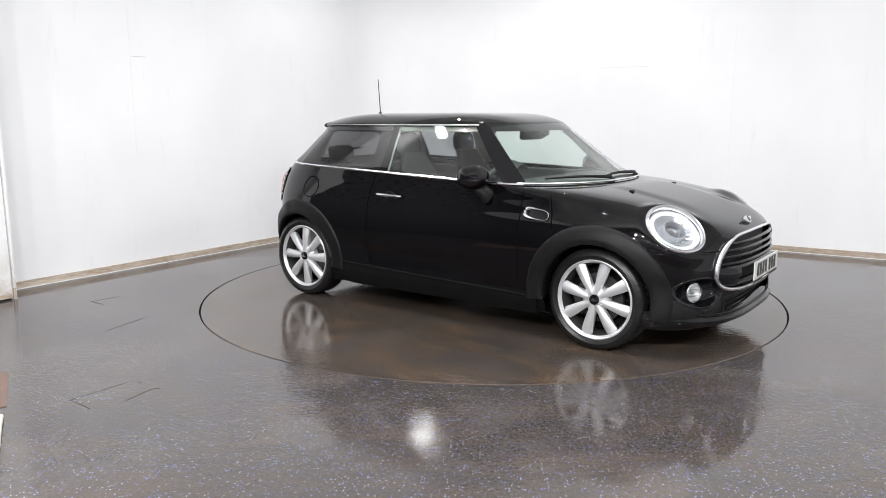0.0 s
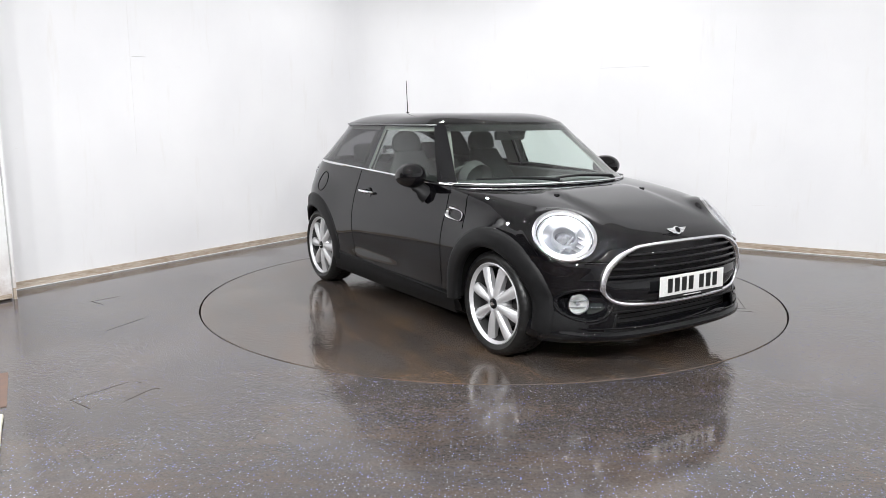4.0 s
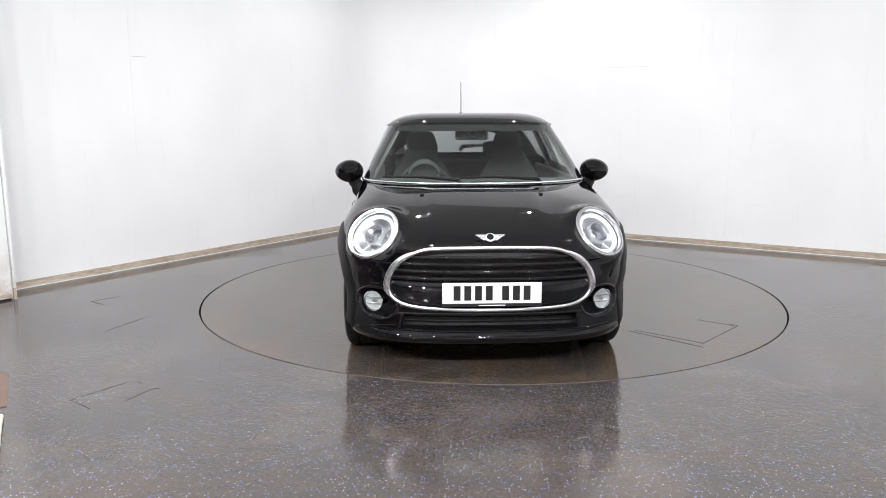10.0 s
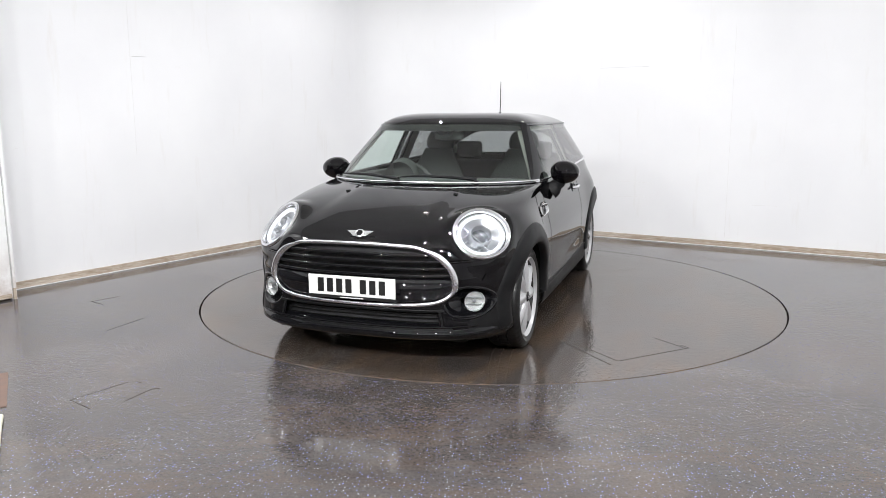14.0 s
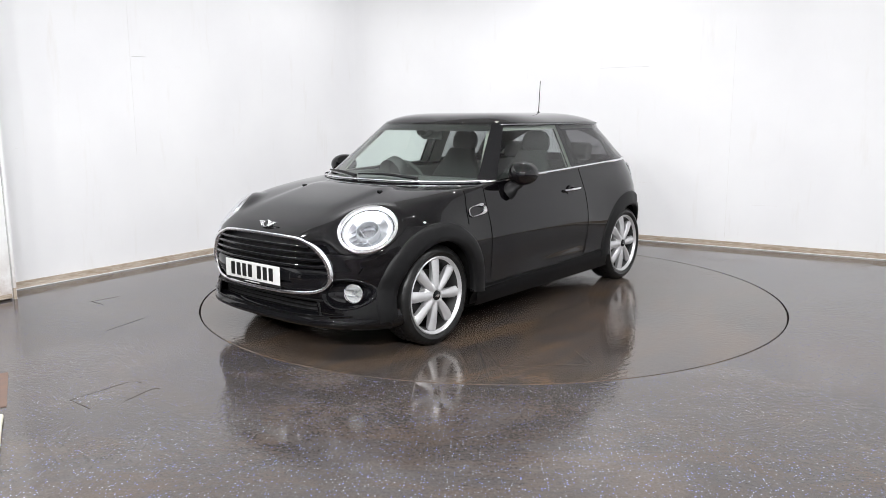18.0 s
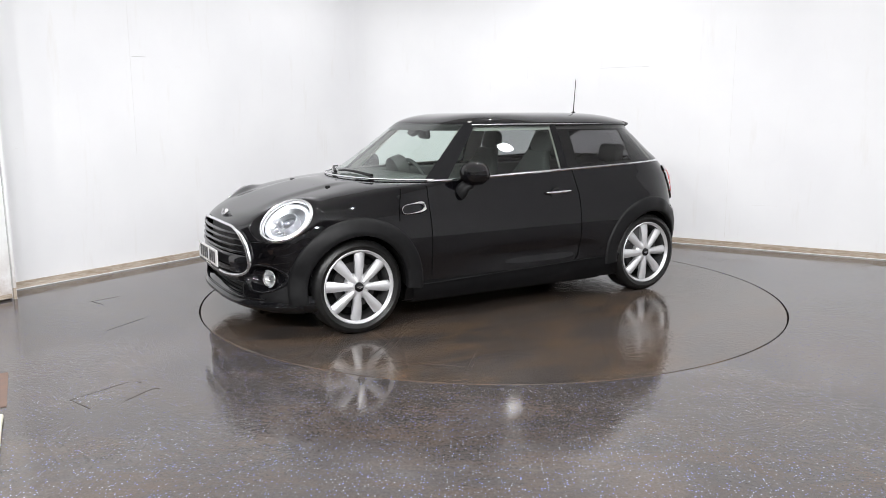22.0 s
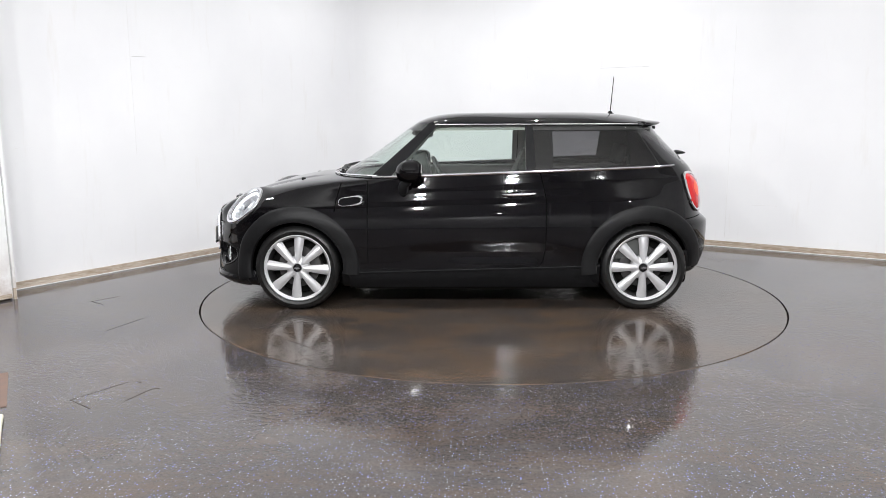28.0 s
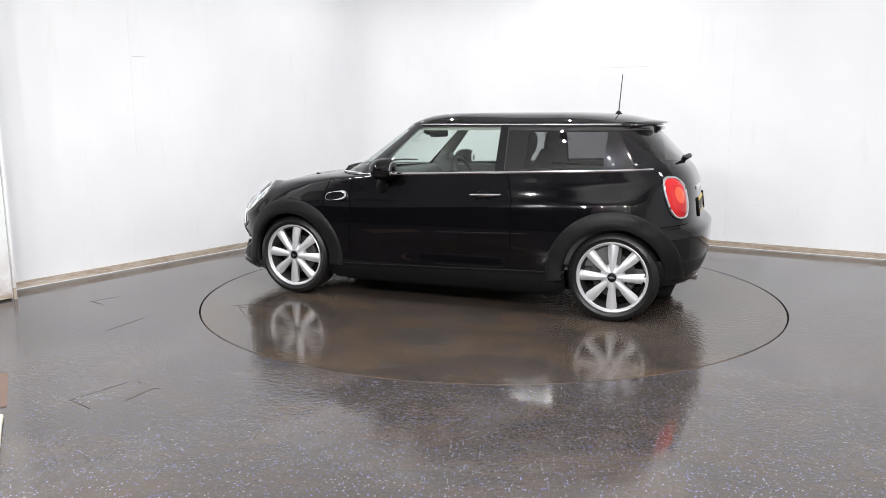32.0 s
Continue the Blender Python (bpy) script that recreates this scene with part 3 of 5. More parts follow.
def ring_line(zr, x_end, out=0.0, rear=False):
    """Points round the nose at one level from x_end on one flank to x_end on the other."""
    pts = []
    xf, xr, w, cf, cr, nf, nr = level(zr)
    x = x_end
    while x < cf + (xf - cf) * 0.72:
        pts.append(on_side(zr, x, out))
        x += 0.04
    y = pts[-1].y
    n = 24
    for k in range(1, n + 1):
        yy = y * (1 - k / n)
        xx = nose(zr, yy)
        pts.append(Vector((xx + out, yy, lean(zr, xx))))
    return pts + [Vector((p.x, -p.y, p.z)) for p in reversed(pts[:-1])]


def build_body(car):
    sh = shell_faces()
    both = (1, -1)
    panel("bonnet", sh["bonnet"], M_PAINT, car, "gloss black bonnet with domed front wings", both)
    panel("front_bumper", sh["front_bumper"], M_PAINT, car, "gloss black front bumper", both)
    panel("rear_bumper", sh["rear_bumper"], M_PAINT, car, "gloss black rear bumper", both)
    panel("tailgate", sh["tailgate"], M_PAINT, car, "gloss black tailgate", both)
    panel("windscreen", sh["windscreen"], M_SCREEN, car, "clear green-tinted windscreen", both)
    panel("rear_screen", sh["rear_screen"], M_PRIVACY, car, "dark tinted rear screen", both)
    for s in both:
        one = (s,)
        door = panel("door", sh["door"], M_PAINT, car, "gloss black side door", one)
        panel("door_window", sh["door_window"], M_SCREEN, door, "clear tinted door window", one)
        panel("sill_panel", sh["sill_panel"], M_SILL, car, "", one)
        panel("bumper_skirt", sh["bumper_skirt"], M_PLASTIC, car, "", one)
        panel("front_wing", sh["front_wing"], M_PAINT, car, "", one)
        panel("rear_quarter", sh["rear_quarter"], M_PAINT, car, "gloss black rear quarter panel", one)
        for k in ("a_pillar", "b_pillar", "c_pillar"):
            panel(k, sh[k], M_GLOSS, car, "", one)
            edge = [(x - 0.035, z) for x, z in PILLARS[0]]
            inner = [[Vector((v.x, v.y - 0.02, v.z - 0.004)) for v in f] for f in sh[k] if k != "a_pillar" or not right_of(edge, *(sum(f, Vector()) / len(f)).xz)]
            panel("pillar_trim", inner, M_LINER, car, "light grey inner pillar trim", one)
        panel("quarter_window", sh["quarter_window"], M_PRIVACY, car, "dark privacy glass side window", one)
        # joints
        seam_side([(0.73, 0.34), (0.73, BELT - 0.006)], s, car)
        seam_side([(-0.47, SILL), (-0.52, 0.36), (-0.540, 0.46), (-0.540, 0.80), (-0.50, BELT - 0.006)], s, car)
        seam_side([(0.965, 0.735), (0.955, 0.82), (0.915, BELT - 0.02)], s, car, 0.006)
        seam_side([(0.82, 0.285), (-0.86, 0.330)], s, car, 0.008)
        part("sill_edge", tube_bm([on_side(0.281 + 0.045 * k / 24, 0.82 - 0.07 * k, 0.002, s) for k in range(25)], 0.0035, 8), M_GLOSS, car, "", False)
        seam_side([(-1.36, SEAM), (-1.70, SEAM + 0.02)], s, car, 0.005)
        # chrome waist line along the side
        line = [on_side(BELT, 0.70 - 0.0443 * k, 0.004, s) for k in range(50)]
        part("waist_trim", tube_bm(line, 0.0095, 6), M_CHROME, car, "bright chrome waistline strip")
        # window frame edges
        top = [on_side(RAIL - 0.006, 0.25 - 0.0302 * k, 0.004, s) for k in range(50)]
        part("roof_gutter", tube_bm(top, 0.006, 6), M_SATIN, car)
    part("scuttle_trim", tube_bm([q + Vector((0, 0, 0.010)) for q in ring_line(BELT, 0.66, 0.004)], 0.0065, 8), M_TRIM, car, "bright chrome strip under the windscreen")
    # bonnet joint over the bumper
    pts = ring_line(SEAM, 1.50)
    for half in (pts[:len(pts) // 2 - 12], pts[len(pts) // 2 + 13:]):
        strip_on("panel_joint", [(p, Vector((p.x - 1.0, p.y * 1.1, 0)).normalized()) for p in half], 0.006, M_SHUT, car)
    for s in both:
        line = [Vector((p.x, s * p.y, p.z - 0.0075)) for p in pts[:len(pts) // 2 - 12]]
        part("bumper_edge", tube_bm([p + Vector((p.x - 1.0, p.y * 1.1, 0)).normalized() * 0.0025 for p in line], 0.0055, 8), M_PAINT, car)
    build_roof(car)


def build_roof(car):
    """Helmet roof, its lining, the spoiler and the aerial."""
    n, cols = 18, 44 + 34 + 40 + 1
    vs = []
    ring = [ring_point(RAIL, k, 44, 34, 40) for k in range(cols)]
    full = ring + [(x, -y, z) for x, y, z in reversed(ring[1:-1])]
    m = len(full)
    mid = -0.50
    for i in range(n + 1):
        k = 1.012 - 1.012 * (i / n) ** 1.5 if i < n else 0.002
        for x, y, z in full:
            xx = mid + (x - mid) * k
            h = 0.082 * (1 - max(k, 0) ** (4.6 + 2.0 * smooth(xx, -0.5, 0.2)))
            vs.append((xx, y * k, RAIL - 0.012 * (i == 0) + max(h, 0 if i else -0.02)))
    fs = grid_faces(n + 1, m, close_c=True)
    mesh_part("roof", vs, fs, M_PAINT, car, "gloss black roof")
    vs2 = [(x * 0.985, y * 0.97, z - 0.03) for x, y, z in vs]
    mesh_part("headliner", vs2, fs, M_LINER, car, "light grey headliner")
    # spoiler
    rows = []
    for k in range(15):
        y = -0.47 + 0.94 * k / 14
        e = 1 - (abs(y) / 0.47) ** 3.5 * 0.95
        xb, xe = -1.24, -1.305 - 0.172 * e
        zt = 1.352 - 0.020 * (abs(y) / 0.47) ** 2
        rows.append([(xb, y, zt + 0.016), ((xb + xe) / 2, y, zt + 0.010), (xe, y, zt - 0.006), (xe - 0.004, y, zt - 0.014), (xe + 0.01, y, zt - 0.022), ((xb + xe) / 2, y, zt - 0.035), (xb, y, zt - 0.03)])
    vs = [v for r in rows for v in r]
    fs = grid_faces(15, 7) + [tuple(range(7)), tuple(range(14 * 7, 15 * 7))]
    mesh_part("spoiler", vs, fs, M_PAINT, car, "gloss black roof spoiler")
    part("aerial_base", turned([(0.0, 0.03), (0.012, 0.028), (0.020, 0.016), (0.036, 0.004), (0.040, -0.012)], 20, pose(-1.128, 0, 1.395)), M_PLASTIC, car)
    part("aerial", tube_bm([(-1.128, 0, 1.41), (-1.149, 0, 1.692)], [0.0042, 0.0028], 8), M_PLASTIC, car, "short black rod aerial")


M_RIMDARK = noisy("dark_rim_grey", (0.016, 0.016, 0.016), (0.028, 0.028, 0.028), 40, 0.55)


def build_wheels(car):
    """Four eight-spoke silver wheels in low black tyres."""
    for sx in (1, -1):
        for s in (1, -1):
            hub = Vector((sx * AXLE, s * (0.808 if sx > 0 else 0.798), HUB_Z))
            turn = pose(*hub, -90 * s, 0, 0)
            rim = [(0.205, -0.17), (0.212, -0.165), (0.205, -0.05), (0.222, -0.012), (0.236, -0.004), (RIM_R, 0.0), (RIM_R + 0.002, 0.005), (RIM_R - 0.004, 0.009), (RIM_R - 0.010, 0.004), (0.224, -0.012), (0.210, -0.045)]
            wheel = part("wheel", turned(rim[3:-1], 64), M_SILVER, car, "silver alloy wheel with eight cone spokes")
            wheel.matrix_basis = turn
            tyre = [(0.232, -0.185), (0.262, -0.195), (0.292, -0.190), (0.305, -0.178), (TYRE_R, -0.16), (TYRE_R, -0.128), (TYRE_R - 0.006, -0.126), (TYRE_R - 0.006, -0.120), (TYRE_R, -0.118),
                    (TYRE_R, -0.070), (TYRE_R - 0.006, -0.068), (TYRE_R - 0.006, -0.062), (TYRE_R, -0.060), (TYRE_R, -0.022), (0.304, -0.004), (0.293, 0.006), (0.275, 0.013), (0.268, 0.016), (0.264, 0.013), (0.252, 0.010), (RIM_R + 0.002, 0.002), (0.232, -0.02)]
            part("tyre", treaded(turned(tyre, 144)), M_RUBBER, wheel, "low black tyre")
            part("rim_barrel", turned([(0.205, -0.17), (0.212, -0.165), (0.207, -0.05), (0.225, -0.014)], 64), M_RIMDARK, wheel)
            part("dust_shield", turned([(0.0, -0.115), (0.19, -0.112), (0.205, -0.12)], 40), M_UNDER, wheel)
            for k in range(8):
                part("spoke", spoke_bm(k + (0.68 if sx > 0 and s < 0 else -0.10 if sx > 0 else 0)), M_SILVER, wheel)
            part("hub", turned([(0.0, 0.006), (0.034, 0.006), (0.037, 0.010), (0.044, 0.009), (0.066, 0.001), (0.082, -0.012), (0.088, -0.03), (0.080, -0.07), (0.0, -0.07)], 32, pose(0, 0, -0.008)), M_SILVER, wheel)
            part("hub_cap", turned([(0.0, 0.010), (0.022, 0.009), (0.029, 0.006), (0.032, -0.004)], 32), M_GLOSS, wheel, "round black hub cap with a silver wing mark")
            bar = bmesh.new()
            for a, b, c, d in ((-0.022, 0.022, -0.003, 0.003), (-0.016, 0.016, -0.007, -0.0045), (-0.008, 0.008, -0.009, 0.009)):
                b2 = box_bm((a, c, 0.009), (b, d, 0.0115))
                tmp = bpy.data.meshes.new("tmp")
                b2.to_mesh(tmp)
                b2.free()
                bar.from_mesh(tmp)
                bpy.data.meshes.remove(tmp)
            part("cap_mark", bar, M_CHROME, wheel, "", False)
            part("brake_disc", turned([(0.06, -0.075), (0.150, -0.075), (0.152, -0.085), (0.150, -0.098), (0.06, -0.098)], 48), M_DISCBRAKE, wheel)
            part("caliper", box_bm((0.08, -0.07, -0.13), (0.165, 0.07, -0.055), 0.012, m=pose(0, 0, 0, 0, 0, 200 if sx > 0 else -20)), M_DISCBRAKE, wheel)
            part("valve", tube_bm([(0.212, 0.02, -0.03), (0.195, 0.02, -0.012)], 0.0035, 6), M_RUBBER, wheel)


def treaded(bm):
    """Cut the tread ribs into slanted blocks."""
    for v in bm.verts:
        r = math.hypot(v.co.x, v.co.y)
        if r > TYRE_R - 0.008 and v.co.z < -0.003:
            k = int(round(math.degrees(math.atan2(v.co.y, v.co.x)) / 2.5 + 900 + v.co.z * 40))
            if k % 3 == 0:
                f = (r - 0.007) / r
                v.co.x *= f
                v.co.y *= f
    return bm


def spoke_bm(k):
    """A cone spoke: narrow and deep at the hub, broad at the rim, softly domed."""
    bm = bmesh.new()
    rows = []
    for i in range(9):
        t = i / 8
        r = 0.040 + (0.226 - 0.040) * t
        w = 0.0195 + 0.0205 * t - 0.002 * max(0, (t - 0.85) / 0.15)
        crest = 0.004 - 0.012 * t + 0.006 * math.sin(math.pi * t)
        row = []
        for j in range(9):
            u = -1 + j / 4
            drop = (0.014 + 0.008 * t) * abs(u) ** 2.0
            row.append(bm.verts.new((r, u * w, crest - drop)))
        row.append(bm.verts.new((r, w * 0.8, -0.050)))
        row.append(bm.verts.new((r, -w * 0.8, -0.050)))
        rows.append(row)
    m = len(rows[0])
    for a, b in zip(rows, rows[1:]):
        for j in range(m):
            bm.faces.new((a[j], a[(j + 1) % m], b[(j + 1) % m], b[j]))
    bm.faces.new(rows[0])
    bm.faces.new(rows[-1])
    bm.transform(pose(0, 0, 0, 0, 0, 45 * k))
    return bm


def build_arches(car):
    """Black plastic arch cladding, wheel houses and side skirts."""
    for sx in (1, -1):
        for s in (1, -1):
            vs, nA, prof = [], 60, [(0.337, -0.032), (0.337, -0.014), (0.339, 0.003), (0.348, 0.011), (0.376, 0.013), (0.41, 0.013), (0.438, 0.011), (0.450, 0.007), (0.455, -0.004)]
            a0, a1 = (-12, 186) if sx > 0 else (-6, 181)
            for i in range(nA + 1):
                a = math.radians(a0 + (a1 - a0) * i / nA)
                for r, out in prof:
                    x, z = sx * AXLE + r * math.cos(a), HUB_Z + r * math.sin(a)
                    zz = max(z, 0.19)
                    y = flank(unlean(max(zz, 0.20), x), x)
                    y = max(y, 0.840 - 0.012 * smooth(r, 0.43, 0.455) - 3.0 * max(0, abs(x) - 1.34) ** 2)
                    vs.append((x, s * (y + out), zz))
            mesh_part("arch_trim", vs, grid_faces(nA + 1, len(prof)), M_PLASTIC, car, "matt black plastic wheel arch trim")
            vs = []
            for i in range(33):
                a = math.radians(-4 + 188 * i / 32)
                x, z = sx * AXLE + 0.350 * math.cos(a), HUB_Z + 0.350 * math.sin(a)
                for y in (min(0.825, flank(max(z, 0.30), x) - 0.03), 0.50):
                    vs.append((x, s * y, z))
            k = len(vs)
            vs.append((sx * AXLE, s * 0.50, HUB_Z))
            fs = grid_faces(33, 2) + [(k, 2 * i + 1, 2 * i + 3) for i in range(32)]
            mesh_part("wheel_house", vs, fs, M_UNDER, car)
    for s in (1, -1):
        rows = []
        for i in range(24):
            x = 0.92 - 1.85 * i / 23
            y = flank(0.30, x)
            d = -0.006 - 0.027 * x
            rows.append([(x, s * (y - 0.02), 0.322 + d), (x, s * (y + 0.004), 0.315 + d), (x, s * (y + 0.006), 0.308 + d), (x, s * (y - 0.001), 0.296 + d), (x, s * (y - 0.016), 0.24), (x, s * (y - 0.030), 0.190), (x, s * (y - 0.09), 0.165)])
        mesh_part("side_skirt", [v for r in rows for v in r], grid_faces(24, 7), M_SILL, car, "satin black plastic side skirt")
    part("underbody", box_bm((-1.62, -0.60, 0.15), (1.80, 0.60, 0.30), 0.03), M_UNDER, car)
    part("floor_pan", box_bm((-0.84, -0.73, 0.135), (0.84, 0.73, 0.30), 0.02), M_UNDER, car)
    for sx in (1, -1):
        part("axle", tube_bm([(sx * AXLE, -0.72, HUB_Z), (sx * AXLE, 0.72, HUB_Z)], 0.035, 10), M_UNDER, car)


M_MESH = noisy("dark_grille_mesh", (0.010, 0.010, 0.011), (0.030, 0.030, 0.032), 120, 0.5, 0.1, 0.6, 0.004)


def build_front(car):
    # grille
    hexa = HEX + [(-y, z) for y, z in reversed(HEX[1:-1])]
    def smooth_line(pts, n=6):
        m, out = len(pts), []
        for i in range(m):
            p0, p1, p2, p3 = (Vector(pts[(i + k) % m]) for k in (-1, 0, 1, 2))
            for j in range(n):
                t = j / n
                out.append(0.5 * ((2 * p1) + (p2 - p0) * t + (2 * p0 - 5 * p1 + 4 * p2 - p3) * t * t + (3 * p1 - p0 - 3 * p2 + p3) * t ** 3))
        return out
    line = smooth_line(hexa)
    rad = [0.0105 + 0.0105 * smooth(abs(p[0]), 0.38, 0.50) * smooth(p[1], 0.43, 0.50) for p in line]
    ring = tube_bm([(nose(p[1], p[0]) + 0.006, p[0], p[1]) for p in line], rad, 10, True, 0.75, (1, 0, 0))
    grille = part("grille_surround", ring, M_TRIM, car, "bright chrome hexagonal grille surround")
    vs = []
    for i in range(25):
        y = -0.545 + 1.09 * i / 24
        vs += [(nose(0.45, y) - 0.05, y, GRILLE_LOW(abs(y)) - 0.01), (nose(GRILLE_TOP(abs(y)), y) - 0.04, y, GRILLE_TOP(abs(y)) + 0.006)]
    mesh_part("grille_mesh", vs, grid_faces(25, 2), M_MESH, grille)
    for z in (0.545, 0.583, 0.620, 0.655):
        yy = 0.0
        while yy < 0.55 and GRILLE_TOP(yy) > z + 0.012:
            yy += 0.01
        pts = [(nose(z, y) - 0.006, y, z) for y in [-yy + 0.02 + (2 * yy - 0.04) * k / 24 for k in range(25)]]
        part("grille_bar", tube_bm(pts, 0.0125, 12, False, 0.9), M_GLOSS, grille, "gloss black grille bar")
    # lower grille panel behind the plate
    vs, n = [], 25
    for i in range(n):
        y = -0.535 + 1.07 * i / (n - 1)
        lo, hi = GRILLE_LOW(abs(y)) + 0.004, min(0.528, GRILLE_TOP(abs(y)))
        vs += [(nose(lo, y) - 0.01, y, lo), (nose(0.47, y) + 0.002, y, (lo + hi) / 2), (nose(hi, y) - 0.002, y, hi), (nose(hi, y) - 0.05, y, hi + 0.003)]
    mesh_part("plate_panel", vs, grid_faces(n, 4), M_GLOSS, grille)
    # number plate with plain bars for its characters
    xp = 2.002
    pl = part("number_plate", box_bm((xp, -0.26, 0.424), (xp + 0.006, 0.26, 0.535), 0.003, m=None), M_PLATE, car, "white front number plate with black characters as bars", False)
    x0 = -0.205
    for k, w in enumerate((0.036, 0.036, 0.036, 0.036, 0.0, 0.036, 0.036, 0.036)):
        if w:
            part("plate_bar", box_bm((xp + 0.0055, x0 + 0.004, 0.442), (xp + 0.0085, x0 + 0.004 + w, 0.519)), M_INK, pl, "", False)
            x0 += 0.056
        else:
            x0 += 0.030
    part("plate_strip", box_bm((xp - 0.002, -0.262, 0.408), (xp + 0.0045, 0.262, 0.4235)), M_INK, pl, "", False)
    part("strip_bar", box_bm((xp + 0.004, -0.07, 0.412), (xp + 0.0058, 0.07, 0.417)), M_PLATE, pl, "", False)
    # wing-shaped badge
    b = part("badge", turned([(0.0, 0.010), (0.020, 0.010), (0.026, 0.006), (0.027, -0.004)], 28), M_TRIM, car, "chrome winged round badge")
    b.matrix_basis = pose(nose(0.757, 0) + 0.004, 0, 0.752, 0, 52, 0)
    part("badge_disc", turned([(0.0, 0.0115), (0.018, 0.0112), (0.019, 0.009)], 24), M_GLOSS, b)
    for s in (1, -1):
        for k in range(4):
            y0, y1, h = 0.022, 0.080 - 0.012 * k, 0.016 - 0.009 * k
            part("badge_wing", prism_bm([(-h, s * y0), (-h, s * y1), (-h + 0.007, s * (y1 - 0.006)), (-h + 0.007, s * y0)], -0.003, 0.006), M_TRIM, b, "", False)
    # lower intake and lip
    vs = []
    for i in range(25):
        y = -0.52 + 1.04 * i / 24
        vs += [(nose(0.3, y) - 0.07, y, 0.215), (nose(0.3, y) - 0.07, y, 0.365)]
    lo = mesh_part("lower_intake", vs, grid_faces(25, 2), M_MESH, car)
    for z in (0.275, 0.300, 0.325):
        part("intake_bar", tube_bm([(nose(z, y) - 0.055, y, z) for y in [-0.46 + 0.92 * k / 20 for k in range(21)]], 0.004, 6, False, 0.7), M_UNDER, lo)
    frame_ = [(y, z) for y, z in ((-0.46, 0.250), (0.46, 0.250), (0.488, 0.27), (0.470, 0.340), (0.42, 0.353), (-0.42, 0.353), (-0.470, 0.340), (-0.488, 0.27))]
    part("intake_frame", tube_bm([(nose(p[1], p[0]) + 0.001, p[0], p[1]) for p in smooth_line(frame_, 8)], 0.006, 8, True, 0.8, (1, 0, 0)), M_PLASTIC, lo)
    rows = []
    for i in range(41):
        y = -0.80 + 1.60 * i / 40
        x = nose(0.2, y)
        k = 0.028 * (1 - (abs(y) / 0.80) ** 6)
        zl = 0.012 * (abs(y) / 0.8) ** 2
        rows.append([(x - 0.02, y, 0.272 + zl), (x + 0.004 + k * 0.3, y, 0.250 + zl), (x + 0.012 + k * 0.8, y, 0.228 + zl), (x + 0.012 + k * 0.8, y, 0.206 + zl), (x - 0.01, y, 0.180 + zl), (x - 0.12, y, 0.170)])
    mesh_part("front_lip", [v for r in rows for v in r], grid_faces(41, 6), M_GLOSS, car, "gloss black front lip")
    part("lip_strip", tube_bm([(nose(0.2, y) + 0.024, y, 0.258 + 0.012 * (abs(y) / 0.7) ** 2) for y in [-0.66 + 1.32 * k / 40 for k in range(41)]], 0.005, 6), M_GLOSS, car)
    for s in (1, -1):
        build_headlamp(car, s)
        build_fog(car, s)
    part("tow_cover_joint", tube_bm([(nose(0.53, 0.675) + 0.001, 0.675, 0.51), (nose(0.55, 0.69) + 0.001, 0.690, 0.545)], 0.004, 6), M_SHUT, car)


def build_headlamp(car, s):
    """Round lamp: chrome bezel, bright daylight ring, projector, reflector and clear cover."""
    flip = Matrix.Diagonal((1, s, 1, 1))
    base = flip @ Matrix.Translation(LAMP_AT) @ LAMP_TURN @ Matrix.Diagonal((LAMP_TALL, 1.0, 1, 1)) @ (flip if s < 0 else Matrix.Identity(4))
    R = LAMP_R
    def lathe(profile, segs=48):
        return turned(profile, segs, base)
    lamp = part("headlamp", lathe([(R - 0.004, -0.05), (R + 0.009, -0.03), (R + 0.011, 0.0), (R + 0.008, 0.007), (R, 0.010), (R - 0.009, 0.007), (R - 0.013, -0.01)], 64), M_CHROME, car, "round headlamp with a lit white ring")
    part("lamp_gap", lathe([(R - 0.007, 0.003), (R - 0.010, -0.010), (R - 0.016, -0.012)], 64), M_GLOSS, lamp)
    part("lamp_bowl", lathe([(R - 0.009, -0.012), (R - 0.045, -0.030), (0.085, -0.045), (0.06, -0.06), (0.0, -0.065)]), M_REFLECT, lamp)
    part("daylight_ring", lathe([(R - 0.042, -0.026), (R - 0.040, -0.014), (R - 0.034, -0.008), (R - 0.027, -0.010), (R - 0.023, -0.022)], 64), M_DRL, lamp, "lit white daylight ring")
    part("projector", lathe([(0.064, -0.06), (0.062, -0.014), (0.056, -0.006), (0.050, -0.014), (0.048, -0.05)], 32), M_REFLECT, lamp)
    part("projector_lens", lathe([(0.048, -0.020), (0.040, -0.004), (0.022, 0.006), (0.0, 0.009)], 28), M_CLEAR, lamp)
    part("projector_bulb", lathe([(0.048, -0.044), (0.02, -0.036), (0.0, -0.034)], 20), M_BULB, lamp)
    flat = base @ Matrix.Diagonal((1 / LAMP_TALL, 1, 1, 1))
    part("lamp_divider", box_bm((0.030, -0.098, -0.045), (0.040, 0.098, -0.022), 0.003, m=flat), M_CHROME, lamp)
    for k in range(7):
        y = -0.084 + 0.028 * k
        part("reflector_rib", box_bm((0.045, y - 0.002, -0.05), (0.125 - 3.5 * y * y, y + 0.002, -0.036), m=flat), M_REFLECT, lamp)
    part("lamp_cover", lathe([(R - 0.003, 0.008), (R - 0.02, 0.018), (R - 0.05, 0.026), (0.05, 0.032), (0.0, 0.033)]), M_CLEAR, lamp, "clear domed lamp cover")


M_BOWL = material("bright_fog_bowl", (0.85, 0.85, 0.83), 0.3, 0.6)


